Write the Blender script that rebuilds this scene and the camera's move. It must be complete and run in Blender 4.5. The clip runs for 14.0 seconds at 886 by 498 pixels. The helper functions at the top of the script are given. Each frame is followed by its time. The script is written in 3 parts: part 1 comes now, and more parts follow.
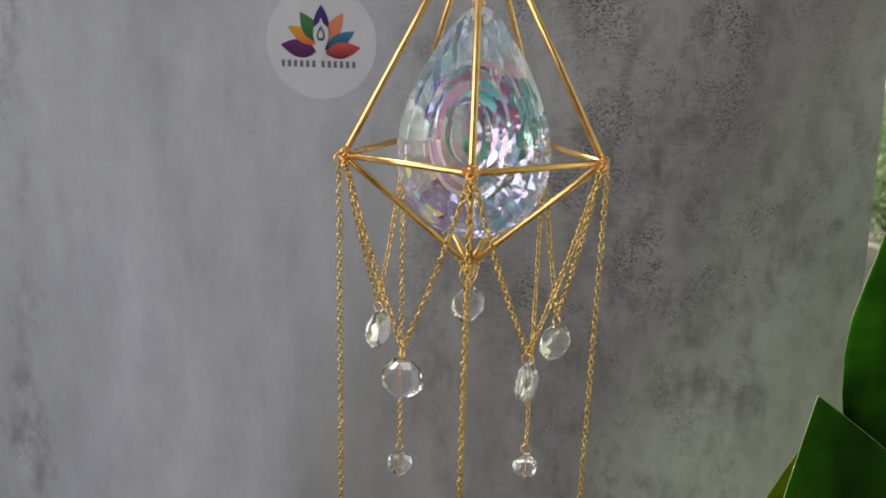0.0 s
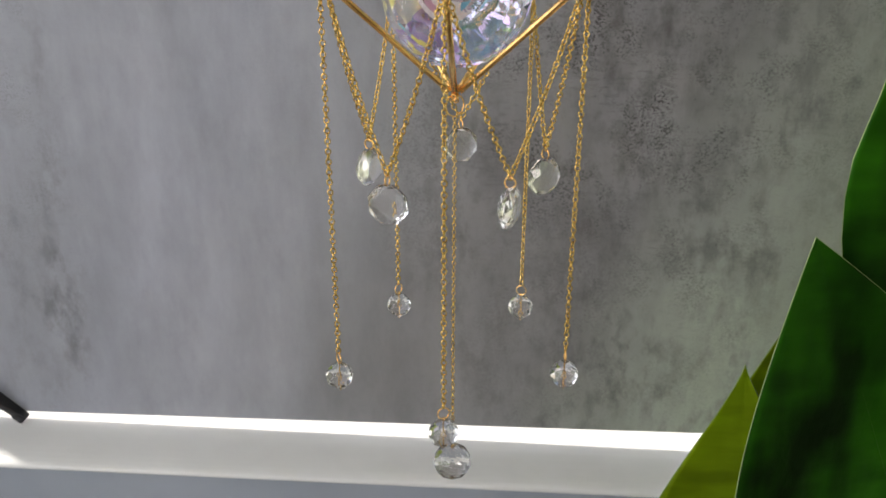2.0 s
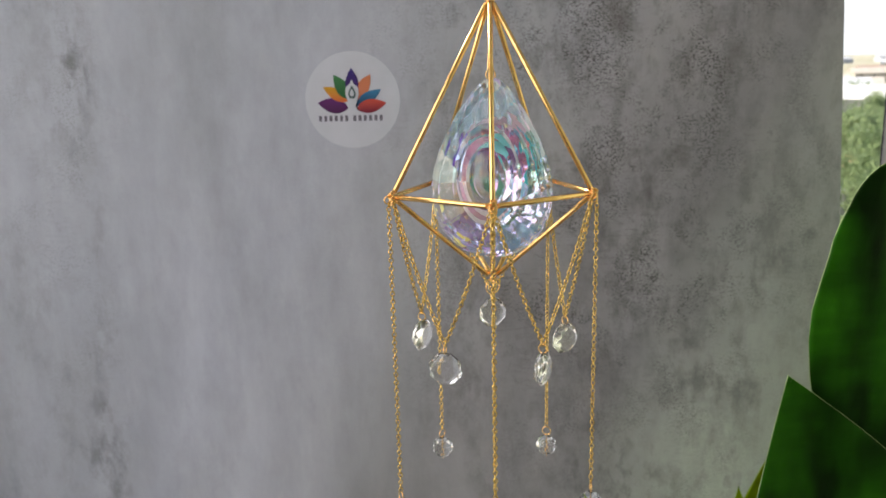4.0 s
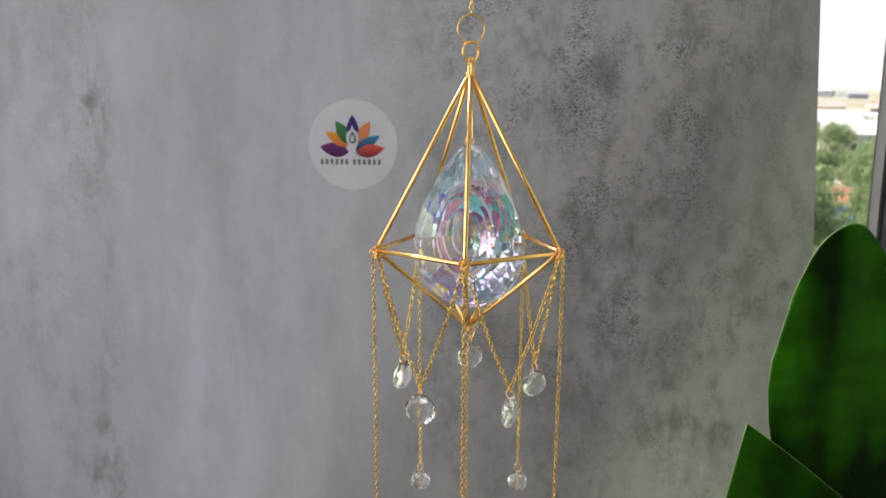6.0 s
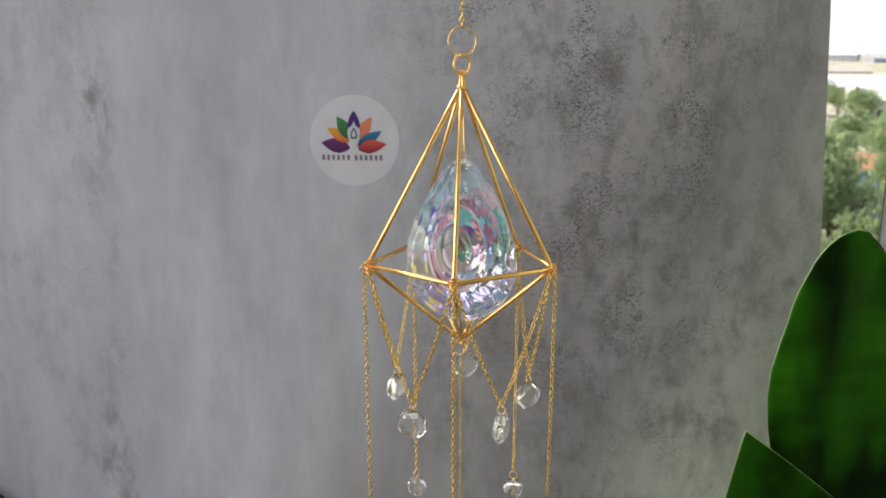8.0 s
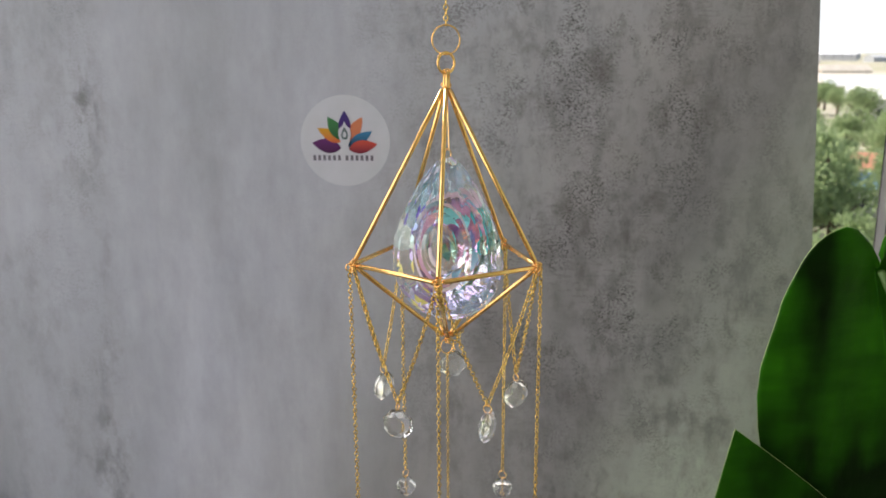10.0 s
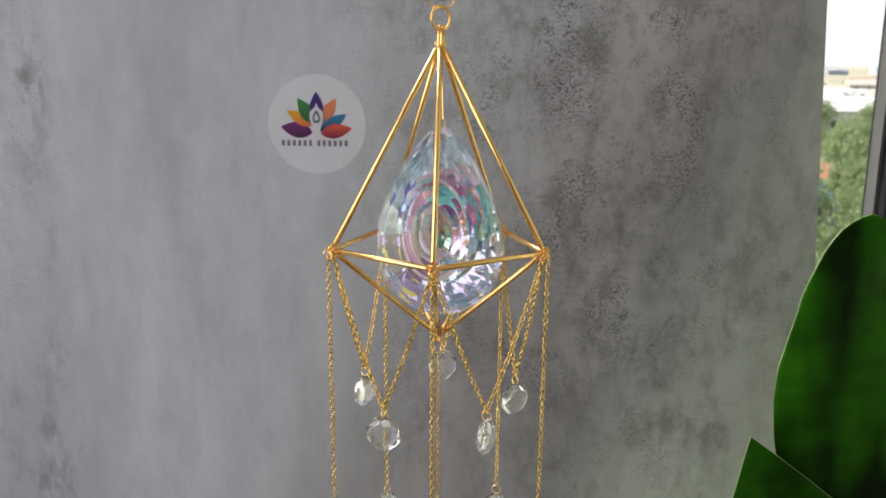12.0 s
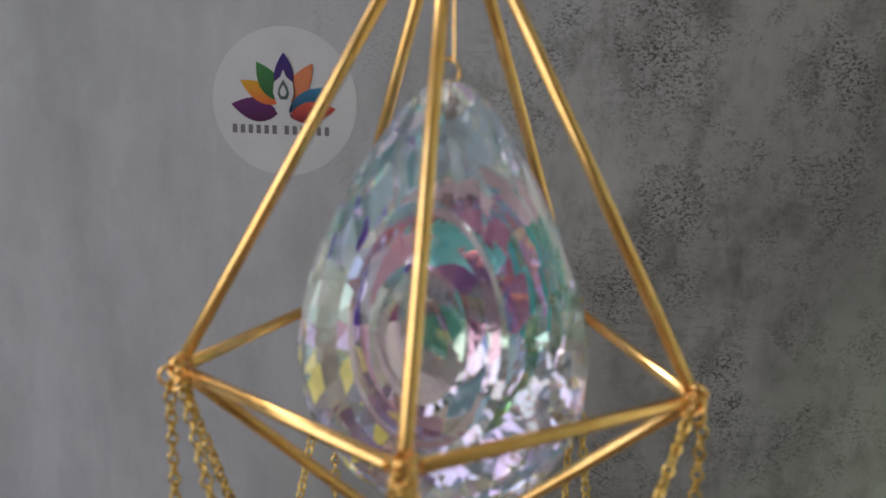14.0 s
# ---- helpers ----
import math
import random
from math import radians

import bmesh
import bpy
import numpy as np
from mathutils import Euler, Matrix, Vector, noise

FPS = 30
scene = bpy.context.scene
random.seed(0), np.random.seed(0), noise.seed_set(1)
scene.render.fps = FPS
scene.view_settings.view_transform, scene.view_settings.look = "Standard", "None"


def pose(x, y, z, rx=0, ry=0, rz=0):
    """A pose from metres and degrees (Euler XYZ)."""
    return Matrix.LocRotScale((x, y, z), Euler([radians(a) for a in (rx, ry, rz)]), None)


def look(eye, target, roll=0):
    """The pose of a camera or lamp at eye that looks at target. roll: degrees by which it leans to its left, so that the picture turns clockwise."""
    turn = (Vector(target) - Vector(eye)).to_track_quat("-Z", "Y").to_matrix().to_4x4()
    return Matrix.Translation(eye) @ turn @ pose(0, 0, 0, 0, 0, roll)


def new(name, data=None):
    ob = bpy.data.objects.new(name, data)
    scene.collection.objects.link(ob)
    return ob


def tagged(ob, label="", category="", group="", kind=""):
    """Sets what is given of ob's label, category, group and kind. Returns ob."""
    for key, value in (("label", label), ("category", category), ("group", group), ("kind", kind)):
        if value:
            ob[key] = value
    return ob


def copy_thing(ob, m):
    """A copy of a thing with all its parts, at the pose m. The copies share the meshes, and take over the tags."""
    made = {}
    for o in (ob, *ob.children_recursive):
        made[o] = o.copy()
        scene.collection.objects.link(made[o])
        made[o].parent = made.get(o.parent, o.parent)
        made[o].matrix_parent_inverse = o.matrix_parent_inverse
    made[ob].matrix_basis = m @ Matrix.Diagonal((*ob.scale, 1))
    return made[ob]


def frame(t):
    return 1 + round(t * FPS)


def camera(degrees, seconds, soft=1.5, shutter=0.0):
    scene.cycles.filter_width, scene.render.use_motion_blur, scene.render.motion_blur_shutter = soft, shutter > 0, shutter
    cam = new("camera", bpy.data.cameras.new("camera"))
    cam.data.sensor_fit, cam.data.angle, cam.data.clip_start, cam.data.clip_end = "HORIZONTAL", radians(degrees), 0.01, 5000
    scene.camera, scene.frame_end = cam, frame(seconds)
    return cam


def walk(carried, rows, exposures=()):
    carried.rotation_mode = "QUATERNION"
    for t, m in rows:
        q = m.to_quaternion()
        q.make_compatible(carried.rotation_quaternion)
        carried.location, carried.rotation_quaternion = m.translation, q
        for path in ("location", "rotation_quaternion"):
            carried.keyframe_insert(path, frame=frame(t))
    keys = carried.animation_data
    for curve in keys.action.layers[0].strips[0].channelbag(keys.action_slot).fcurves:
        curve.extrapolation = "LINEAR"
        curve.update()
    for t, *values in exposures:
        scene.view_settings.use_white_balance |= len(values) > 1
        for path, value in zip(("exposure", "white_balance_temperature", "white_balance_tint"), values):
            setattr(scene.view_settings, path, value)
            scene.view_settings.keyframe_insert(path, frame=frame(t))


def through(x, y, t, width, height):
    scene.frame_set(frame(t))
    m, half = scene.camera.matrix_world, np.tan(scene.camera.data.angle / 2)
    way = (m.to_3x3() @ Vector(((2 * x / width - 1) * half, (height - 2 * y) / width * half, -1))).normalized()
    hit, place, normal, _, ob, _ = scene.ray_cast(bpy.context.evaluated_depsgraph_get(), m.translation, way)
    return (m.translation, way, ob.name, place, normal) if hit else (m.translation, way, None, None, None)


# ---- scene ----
cam = camera(55.5, 14.0, soft=1.6)
ROWS = [
    (0, -0.0169, -0.0224, 0.3851, 75.34, -1.66, -1.32),
    (0.5, -0.0029, -0.0211, 0.3773, 73.14, -1.18, -0),
    (1, 0.0059, -0.0215, 0.3732, 70.82, -0.42, 1.07),
    (1.5, 0.0005, -0.0255, 0.3668, 70.29, -0.37, 1.19),
    (2, 0, -0.034, 0.3615, 69.25, -0.13, 0.84),
    (2.5, -0.0156, -0.0445, 0.3545, 68.22, -0.57, -0.56),
    (3, 0.007, -0.0459, 0.3645, 70.7, 0.67, 1.27),
    (3.5, -0.0015, -0.0635, 0.3764, 75.05, 0.85, 2.19),
    (4, -0.0252, -0.095, 0.3982, 77.54, 1.34, -1.1),
    (4.2, -0.0215, -0.1028, 0.4036, 77.97, 0.87, -0.8),
    (4.6, -0.0167, -0.1129, 0.4105, 78.51, 0.26, -0.42),
    (5.3, -0.0128, -0.1209, 0.4161, 78.95, -0.22, -0.11),
    (6.5, -0.0119, -0.1229, 0.4174, 79.06, -0.34, -0.04),
    (7, -0.0086, -0.1173, 0.43, 77.7, -0.33, 0.82),
    (7.5, -0.0091, -0.1176, 0.4329, 77.4, -0.37, 0.87),
    (8, -0.0007, -0.1156, 0.436, 76.87, 0.03, 1.15),
    (10.5, 0.01, -0.115, 0.4338, 77.04, 0.44, 1.2),
    (11, 0.0202, -0.1125, 0.4216, 78.1, 0.27, 2.05),
    (11.5, 0.0097, -0.1121, 0.4175, 78.22, -0.06, 1.06),
    (12, -0.0062, -0.0725, 0.4158, 77.46, -0.42, -1.28),
    (12.5, -0.0219, 0.0002, 0.4073, 76.33, -0.59, -2.08),
    (13, 0.002, 0.0832, 0.3882, 77.3, -1.76, 1.77),
    (13.5, 0.0103, 0.1083, 0.3846, 78.13, -1, 2.49),
    (14, 0.0028, 0.1114, 0.3951, 77.37, -1.73, 1.5),
]
walk(cam, [(t, pose(x, y, z, rx, ry, rz)) for t, x, y, z, rx, ry, rz in ROWS],
     [(0.0, 0.04), (1.0, 0.12), (2.5, 0.12), (4.0, 0.27), (11.5, 0.26), (12.5, 0.24), (13.5, -0.16), (14.0, -0.27)])
cam.data.dof.use_dof = True
cam.data.dof.focus_distance, cam.data.dof.aperture_fstop = 0.335, 26.0

# ---------------------------------------------------------------- light
SUN_FROM = Vector((-0.87, 0.50, 1.10)).normalized()
world = bpy.data.worlds.new("sky")
scene.world = world
world.use_nodes = True
wn = world.node_tree
sky = wn.nodes.new("ShaderNodeTexSky")
sky.sky_type, sky.sun_disc = "NISHITA", False
sky.sun_elevation = math.asin(SUN_FROM.z)
sky.sun_rotation = math.atan2(SUN_FROM.x, SUN_FROM.y)
sky.dust_density = 5.0
wn.links.new(sky.outputs[0], wn.nodes["Background"].inputs["Color"])
wn.nodes["Background"].inputs["Strength"].default_value = 0.15

sun = new("sun", bpy.data.lights.new("sun", "SUN"))
sun.data.energy, sun.data.angle, sun.data.color = 5.0, radians(4.0), (1.0, 0.95, 0.87)
sun.matrix_world = look(SUN_FROM * 20, (0, 0, 0))


def fill_light(name, m, w, h, watts, colour):
    """An area lamp added in an unseen window's opening to light the board."""
    lamp = new(name, bpy.data.lights.new(name, "AREA"))
    lamp.data.shape, lamp.data.size, lamp.data.size_y = "RECTANGLE", w, h
    lamp.data.energy, lamp.data.color = watts, colour
    lamp.matrix_world = m
    return lamp


# added lamp: lights the board from the left, from out of view
fill_light("side_fill", look((-1.12, -0.75, 0.72), (0.4, -0.2, 0.40)), 1.9, 1.4, 17.6, (0.96, 0.95, 0.965))


# ---------------------------------------------------------------- materials
def material(name, colour, rough=0.5, metal=0.0):
    m = bpy.data.materials.new(name)
    m.use_nodes = True
    b = m.node_tree.nodes["Principled BSDF"]
    b.inputs["Base Color"].default_value = (*colour, 1)
    b.inputs["Roughness"].default_value, b.inputs["Metallic"].default_value = rough, metal
    return m, m.node_tree, b


def noise_tex(nt, scale, detail=4, rough=0.55, stretch=(1, 1, 1), shift=(0, 0, 0)):
    tc, mp, n = (nt.nodes.new("ShaderNode" + k) for k in ("TexCoord", "Mapping", "TexNoise"))
    mp.inputs["Scale"].default_value, mp.inputs["Location"].default_value = stretch, shift
    n.inputs["Scale"].default_value, n.inputs["Detail"].default_value, n.inputs["Roughness"].default_value = scale, detail, rough
    nt.links.new(tc.outputs["Object"], mp.inputs[0])
    nt.links.new(mp.outputs[0], n.inputs["Vector"])
    return n.outputs["Fac"]


def ramp(nt, fac, *stops):
    r = nt.nodes.new("ShaderNodeValToRGB")
    el = r.color_ramp.elements
    while len(el) < len(stops):
        el.new(0.5)
    for e, (p, c) in zip(el, stops):
        e.position = p
        e.color = (*c, 1) if isinstance(c, tuple) else (c, c, c, 1)
    nt.links.new(fac, r.inputs[0])
    return r.outputs[0]


def maths(nt, op, a, b):
    n = nt.nodes.new("ShaderNodeMath")
    n.operation = op
    for i, v in enumerate((a, b)):
        if isinstance(v, (int, float)):
            n.inputs[i].default_value = v
        else:
            nt.links.new(v, n.inputs[i])
    return n.outputs[0]


def blend(nt, fac, a, b, mode="MIX"):
    n = nt.nodes.new("ShaderNodeMix")
    n.data_type, n.blend_type = "RGBA", mode
    for s, v in ((0, fac), (6, a), (7, b)):
        if isinstance(v, (int, float)):
            n.inputs[s].default_value = v
        elif isinstance(v, tuple):
            n.inputs[s].default_value = (*v, 1)
        else:
            nt.links.new(v, n.inputs[s])
    return n.outputs[2]


def bumped(nt, b, fac, strength, distance):
    n = nt.nodes.new("ShaderNodeBump")
    n.inputs["Strength"].default_value, n.inputs["Distance"].default_value = strength, distance
    nt.links.new(fac, n.inputs["Height"])
    nt.links.new(n.outputs[0], b.inputs["Normal"])


def axis_value(nt, axis):
    tc, sp = nt.nodes.new("ShaderNodeTexCoord"), nt.nodes.new("ShaderNodeSeparateXYZ")
    nt.links.new(tc.outputs["Object"], sp.inputs[0])
    return sp.outputs[axis]


# printed concrete: cool grey clouds, upright drips and clusters of dark speckle, under a painted light falloff
CONCRETE, nt, b = material("printed_concrete", (0.3, 0.3, 0.31), 0.62)
clouds = ramp(nt, noise_tex(nt, 5.0, 3, 0.5, (1.4, 1, 0.55)), (0.30, (0.25, 0.25, 0.255)), (0.70, (0.335, 0.335, 0.35)))
drips = ramp(nt, noise_tex(nt, 24.0, 5, 0.65, (1.0, 1, 0.22)), (0.30, 0.86), (0.70, 1.09))
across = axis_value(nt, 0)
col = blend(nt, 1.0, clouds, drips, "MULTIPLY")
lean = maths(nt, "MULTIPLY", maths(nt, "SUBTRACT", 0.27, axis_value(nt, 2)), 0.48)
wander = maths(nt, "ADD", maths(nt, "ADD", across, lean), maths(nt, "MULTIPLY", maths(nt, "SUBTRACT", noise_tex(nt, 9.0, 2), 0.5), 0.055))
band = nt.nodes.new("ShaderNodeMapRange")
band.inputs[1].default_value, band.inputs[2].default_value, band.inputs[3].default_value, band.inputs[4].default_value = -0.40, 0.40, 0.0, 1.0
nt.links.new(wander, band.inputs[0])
# light fading to the right and green bounce low down, painted into the colour
painted_falloff = ramp(nt, band.outputs[0], (0.12, (0.93, 0.96, 1.04)), (0.30, (1.04, 1.07, 1.17)), (0.46, (0.98, 0.99, 1.02)), (0.57, (0.82, 0.80, 0.79)), (0.68, (0.76, 0.75, 0.72)), (0.78, (0.99, 1.05, 0.87)), (0.90, (1.12, 1.26, 0.92)))
col = blend(nt, 1.0, col, painted_falloff, "MULTIPLY")
flat_band = nt.nodes.new("ShaderNodeMapRange")
flat_band.inputs[1].default_value, flat_band.inputs[2].default_value, flat_band.inputs[3].default_value, flat_band.inputs[4].default_value = -0.40, 0.40, 0.0, 1.0
nt.links.new(maths(nt, "SUBTRACT", wander, lean), flat_band.inputs[0])
where = ramp(nt, flat_band.outputs[0], (0.08, 0.12), (0.15, 0.30), (0.20, 0.02), (0.42, 0.06), (0.48, 0.40), (0.55, 0.80), (0.60, 1.0), (0.70, 0.95), (0.76, 0.40), (0.86, 0.10))
worn = ramp(nt, flat_band.outputs[0], (0.06, 0.30), (0.135, 0.35), (0.158, 1.0), (0.185, 0.15), (0.44, 0.12), (0.52, 0.85), (0.58, 0.75), (0.68, 0.95), (0.82, 0.5))
speck = maths(nt, "MULTIPLY", ramp(nt, noise_tex(nt, 760.0, 6, 0.68, (0.8, 1, 1.05)), (0.48, 0.0), (0.57, 1.0)), ramp(nt, noise_tex(nt, 26.0, 8, 0.76, (1.1, 1, 0.85)), (0.46, 0.0), (0.60, 1.0)))
thin_out = nt.nodes.new("ShaderNodeMapRange")
thin_out.inputs[1].default_value, thin_out.inputs[2].default_value, thin_out.inputs[3].default_value, thin_out.inputs[4].default_value = 0.10, 0.26, 0.25, 1.0
nt.links.new(maths(nt, "ADD", axis_value(nt, 2), maths(nt, "MULTIPLY", maths(nt, "SUBTRACT", noise_tex(nt, 12.0, 3), 0.5), 0.14)), thin_out.inputs[0])
where = maths(nt, "MULTIPLY", where, thin_out.outputs[0])
col = blend(nt, maths(nt, "MULTIPLY", maths(nt, "MULTIPLY", speck, where), 0.95), col, (0.030, 0.026, 0.024))
blotch = ramp(nt, noise_tex(nt, 44.0, 6, 0.66, (1.0, 1, 0.7), (0.7, 0, 2.2)), (0.52, 0.0), (0.64, 1.0))
col = blend(nt, maths(nt, "MULTIPLY", maths(nt, "MULTIPLY", blotch, where), 0.58), col, (0.09, 0.085, 0.08))
dash = maths(nt, "MULTIPLY", ramp(nt, noise_tex(nt, 260.0, 5, 0.6, (0.38, 1, 1.7)), (0.53, 0.0), (0.62, 1.0)), ramp(nt, noise_tex(nt, 19.0, 6, 0.7, (1.0, 1, 0.6), (3.1, 0, 1.7)), (0.46, 0.0), (0.62, 1.0)))
col = blend(nt, maths(nt, "MULTIPLY", maths(nt, "MULTIPLY", dash, where), 0.45), col, (0.075, 0.070, 0.068))
smudge = maths(nt, "MULTIPLY", ramp(nt, noise_tex(nt, 70.0, 5, 0.66, (1, 1, 0.55)), (0.47, 0.0), (0.66, 1.0)), ramp(nt, noise_tex(nt, 15.0, 3, 0.6, (1, 1, 0.7)), (0.36, 0.05), (0.60, 1.0)))
col = blend(nt, maths(nt, "MULTIPLY", maths(nt, "MULTIPLY", smudge, worn), 0.85), col, (0.085, 0.080, 0.078))
veil = ramp(nt, noise_tex(nt, 34.0, 5, 0.7, (1, 1, 0.5)), (0.35, 0.93), (0.65, 1.06))
col = blend(nt, 1.0, col, veil, "MULTIPLY")
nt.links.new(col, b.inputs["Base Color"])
bumped(nt, b, noise_tex(nt, 420.0, 3), 0.12, 0.0006)

GOLD, nt, b = material("polished_gold", (0.94, 0.66, 0.22), 0.17, 1.0)
nt.links.new(ramp(nt, noise_tex(nt, 260.0, 3), (0.35, (0.92, 0.57, 0.21)), (0.7, (1.0, 0.68, 0.29))), b.inputs["Base Color"])
nt.links.new(ramp(nt, noise_tex(nt, 500.0, 3), (0.3, 0.17), (0.7, 0.25)), b.inputs["Roughness"])
CHAIN, nt, b = material("gold_plated_chain", (0.86, 0.58, 0.16), 0.13, 1.0)
nt.links.new(ramp(nt, noise_tex(nt, 700.0, 2), (0.35, (0.60, 0.40, 0.10)), (0.7, (1.0, 0.75, 0.29))), b.inputs["Base Color"])


def glass(name, ior=1.52, film=0.0, film_ior=1.9, clear=1.0, rough=0.0):
    m, nt, b = material(name, (1, 1, 1), rough)
    b.inputs["Transmission Weight"].default_value, b.inputs["IOR"].default_value = clear, ior
    b.inputs["Thin Film Thickness"].default_value, b.inputs["Thin Film IOR"].default_value = film, film_ior
    return m, nt, b


CLEAR, nt, b = glass("cut_crystal", 1.50, clear=0.97, rough=0.045)
BODY, nt, b = glass("prism_crystal", 1.50, clear=1.0, rough=0.015)


def coat(name, thin, thick, milk, *stops):
    """An iridescent coating: each facet's film has a thickness and a tint of its own, and scatters light."""
    mat, nt, b = glass(name, 1.46, 430.0, 2.3, rough=0.03)
    facet = nt.nodes.new("ShaderNodeAttribute")
    facet.attribute_name = "facet"
    pick = facet.outputs["Fac"]
    nt.links.new(maths(nt, "ADD", maths(nt, "MULTIPLY", pick, thick - thin), thin), b.inputs["Thin Film Thickness"])
    tint = ramp(nt, maths(nt, "FRACT", maths(nt, "MULTIPLY", pick, 7.31), 0.0), *stops)
    tint = blend(nt, 1.0, tint, ramp(nt, noise_tex(nt, 160.0, 2), (0.35, 0.86), (0.65, 1.0)), "MULTIPLY")
    nt.links.new(tint, b.inputs["Base Color"])
    # the film throws back other colours than it lets through
    gl, gx = nt.nodes.new("ShaderNodeBsdfGlossy"), nt.nodes.new("ShaderNodeMixShader")
    gl.inputs["Roughness"].default_value = 0.06
    nt.links.new(ramp(nt, maths(nt, "FRACT", maths(nt, "MULTIPLY", pick, 13.7), 0.0), (0.0, (0.50, 0.80, 1.0)), (0.22, (1.0, 1.0, 1.0)), (0.40, (0.58, 0.48, 1.0)), (0.55, (1.0, 0.97, 0.86)), (0.70, (1.0, 0.55, 0.85)), (0.85, (0.80, 0.72, 1.0)), (1.0, (0.55, 0.66, 1.0))), gl.inputs["Color"])
    gx.inputs[0].default_value = 0.46
    nt.links.new(b.outputs[0], gx.inputs[1])
    nt.links.new(gl.outputs[0], gx.inputs[2])
    tr, mx = nt.nodes.new("ShaderNodeBsdfTranslucent"), nt.nodes.new("ShaderNodeMixShader")
    nt.links.new(tint, tr.inputs["Color"])
    # some facets scatter far more than the rest, standing in for glints
    nt.links.new(ramp(nt, maths(nt, "FRACT", maths(nt, "MULTIPLY", pick, 29.3), 0.0), (0.0, 0.25 * milk), (0.66, 0.45 * milk), (0.74, 1.3 * milk), (1.0, 1.9 * milk)), mx.inputs[0])
    nt.links.new(gx.outputs[0], mx.inputs[1])
    nt.links.new(tr.outputs[0], mx.inputs[2])
    nt.links.new(mx.outputs[0], nt.nodes["Material Output"].inputs["Surface"])
    return mat


COAT_RIM = coat("coated_rim_facets", 300.0, 640.0, 0.72, (0.0, (0.97, 0.98, 1.0)), (0.26, (0.34, 0.52, 1.0)), (0.40, (0.98, 0.98, 0.97)), (0.58, (0.44, 0.30, 1.0)), (0.68, (0.98, 0.94, 0.34)), (0.82, (0.36, 0.92, 0.98)), (1.0, (1.0, 1.0, 1.0)))
COAT_TABLE = coat("coated_broad_facets", 280.0, 620.0, 0.78, (0.0, (0.16, 0.76, 1.0)), (0.18, (0.94, 0.95, 1.0)), (0.32, (0.72, 0.30, 0.78)), (0.48, (0.34, 0.52, 1.0)), (0.60, (0.96, 0.95, 0.88)), (0.80, (0.10, 0.66, 0.92)), (1.0, (0.95, 0.88, 0.22)))
COAT_EYE = coat("coated_oval_steps", 260.0, 560.0, 0.60, (0.0, (0.04, 0.80, 0.40)), (0.18, (0.04, 0.72, 0.80)), (0.34, (0.84, 0.92, 1.0)), (0.48, (0.20, 0.14, 0.86)), (0.60, (0.56, 0.04, 0.46)), (0.72, (0.06, 0.70, 0.90)), (0.86, (0.70, 0.08, 0.50)), (1.0, (0.90, 0.96, 0.98)))
PANE, nt, b = glass("window_glass", 1.02)

WHITE, nt, b = material("white_ledge", (0.64, 0.64, 0.63), 0.42)
nt.links.new(ramp(nt, noise_tex(nt, 14.0, 4), (0.3, (0.60, 0.60, 0.59)), (0.7, (0.68, 0.68, 0.67))), b.inputs["Base Color"])
bumped(nt, b, noise_tex(nt, 300.0, 2), 0.05, 0.0005)
APRON, nt, b = material("blue_grey_paint", (0.30, 0.33, 0.38), 0.55)
nt.links.new(ramp(nt, noise_tex(nt, 8.0, 4), (0.3, (0.275, 0.305, 0.35)), (0.7, (0.325, 0.355, 0.405))), b.inputs["Base Color"])
# beige of the unseen room shell, chosen to warm the bounced light
PLASTER, nt, b = material("warm_bounce_plaster", (0.5, 0.46, 0.38), 0.8)
nt.links.new(ramp(nt, noise_tex(nt, 3.0, 5), (0.3, (0.47, 0.43, 0.35)), (0.7, (0.54, 0.50, 0.41))), b.inputs["Base Color"])
# for an unseen wall, greened to bounce green light onto the board's right
GREEN_BOUNCE, nt, b = material("green_bounce_plaster", (0.43, 0.455, 0.34), 0.85)
nt.links.new(ramp(nt, noise_tex(nt, 3.0, 5), (0.3, (0.40, 0.425, 0.315)), (0.7, (0.46, 0.485, 0.365))), b.inputs["Base Color"])
# unseen wall and floor behind the camera, darkened for contrast in gold and glass
DARK_BEHIND, nt, b = material("dark_for_reflections", (0.10, 0.075, 0.055), 0.55)
nt.links.new(ramp(nt, noise_tex(nt, 3.0, 6, 0.6, (14, 1, 1)), (0.3, (0.075, 0.055, 0.040)), (0.7, (0.13, 0.095, 0.07))), b.inputs["Base Color"])
FLOORING, nt, b = material("unseen_dark_floor", (0.5, 0.46, 0.40), 0.4)
nt.links.new(ramp(nt, noise_tex(nt, 4.0, 6, 0.6, (1, 12, 1)), (0.3, (0.11, 0.085, 0.065)), (0.7, (0.17, 0.135, 0.10))), b.inputs["Base Color"])
BLACK, nt, b = material("black_plastic", (0.018, 0.018, 0.02), 0.45)
nt.links.new(ramp(nt, noise_tex(nt, 80.0, 3), (0.3, 0.38), (0.7, 0.55)), b.inputs["Roughness"])
ALUMINIUM, nt, b = material("black_aluminium", (0.012, 0.013, 0.015), 0.85, 0.0)
b.inputs["Specular IOR Level"].default_value = 0.1
GASKET, nt, b = material("grey_gasket", (0.06, 0.062, 0.068), 0.6)
TERRACOTTA, nt, b = material("dark_pot", (0.10, 0.09, 0.085), 0.6)
EARTH, nt, b = material("potting_soil", (0.05, 0.035, 0.025), 0.95)


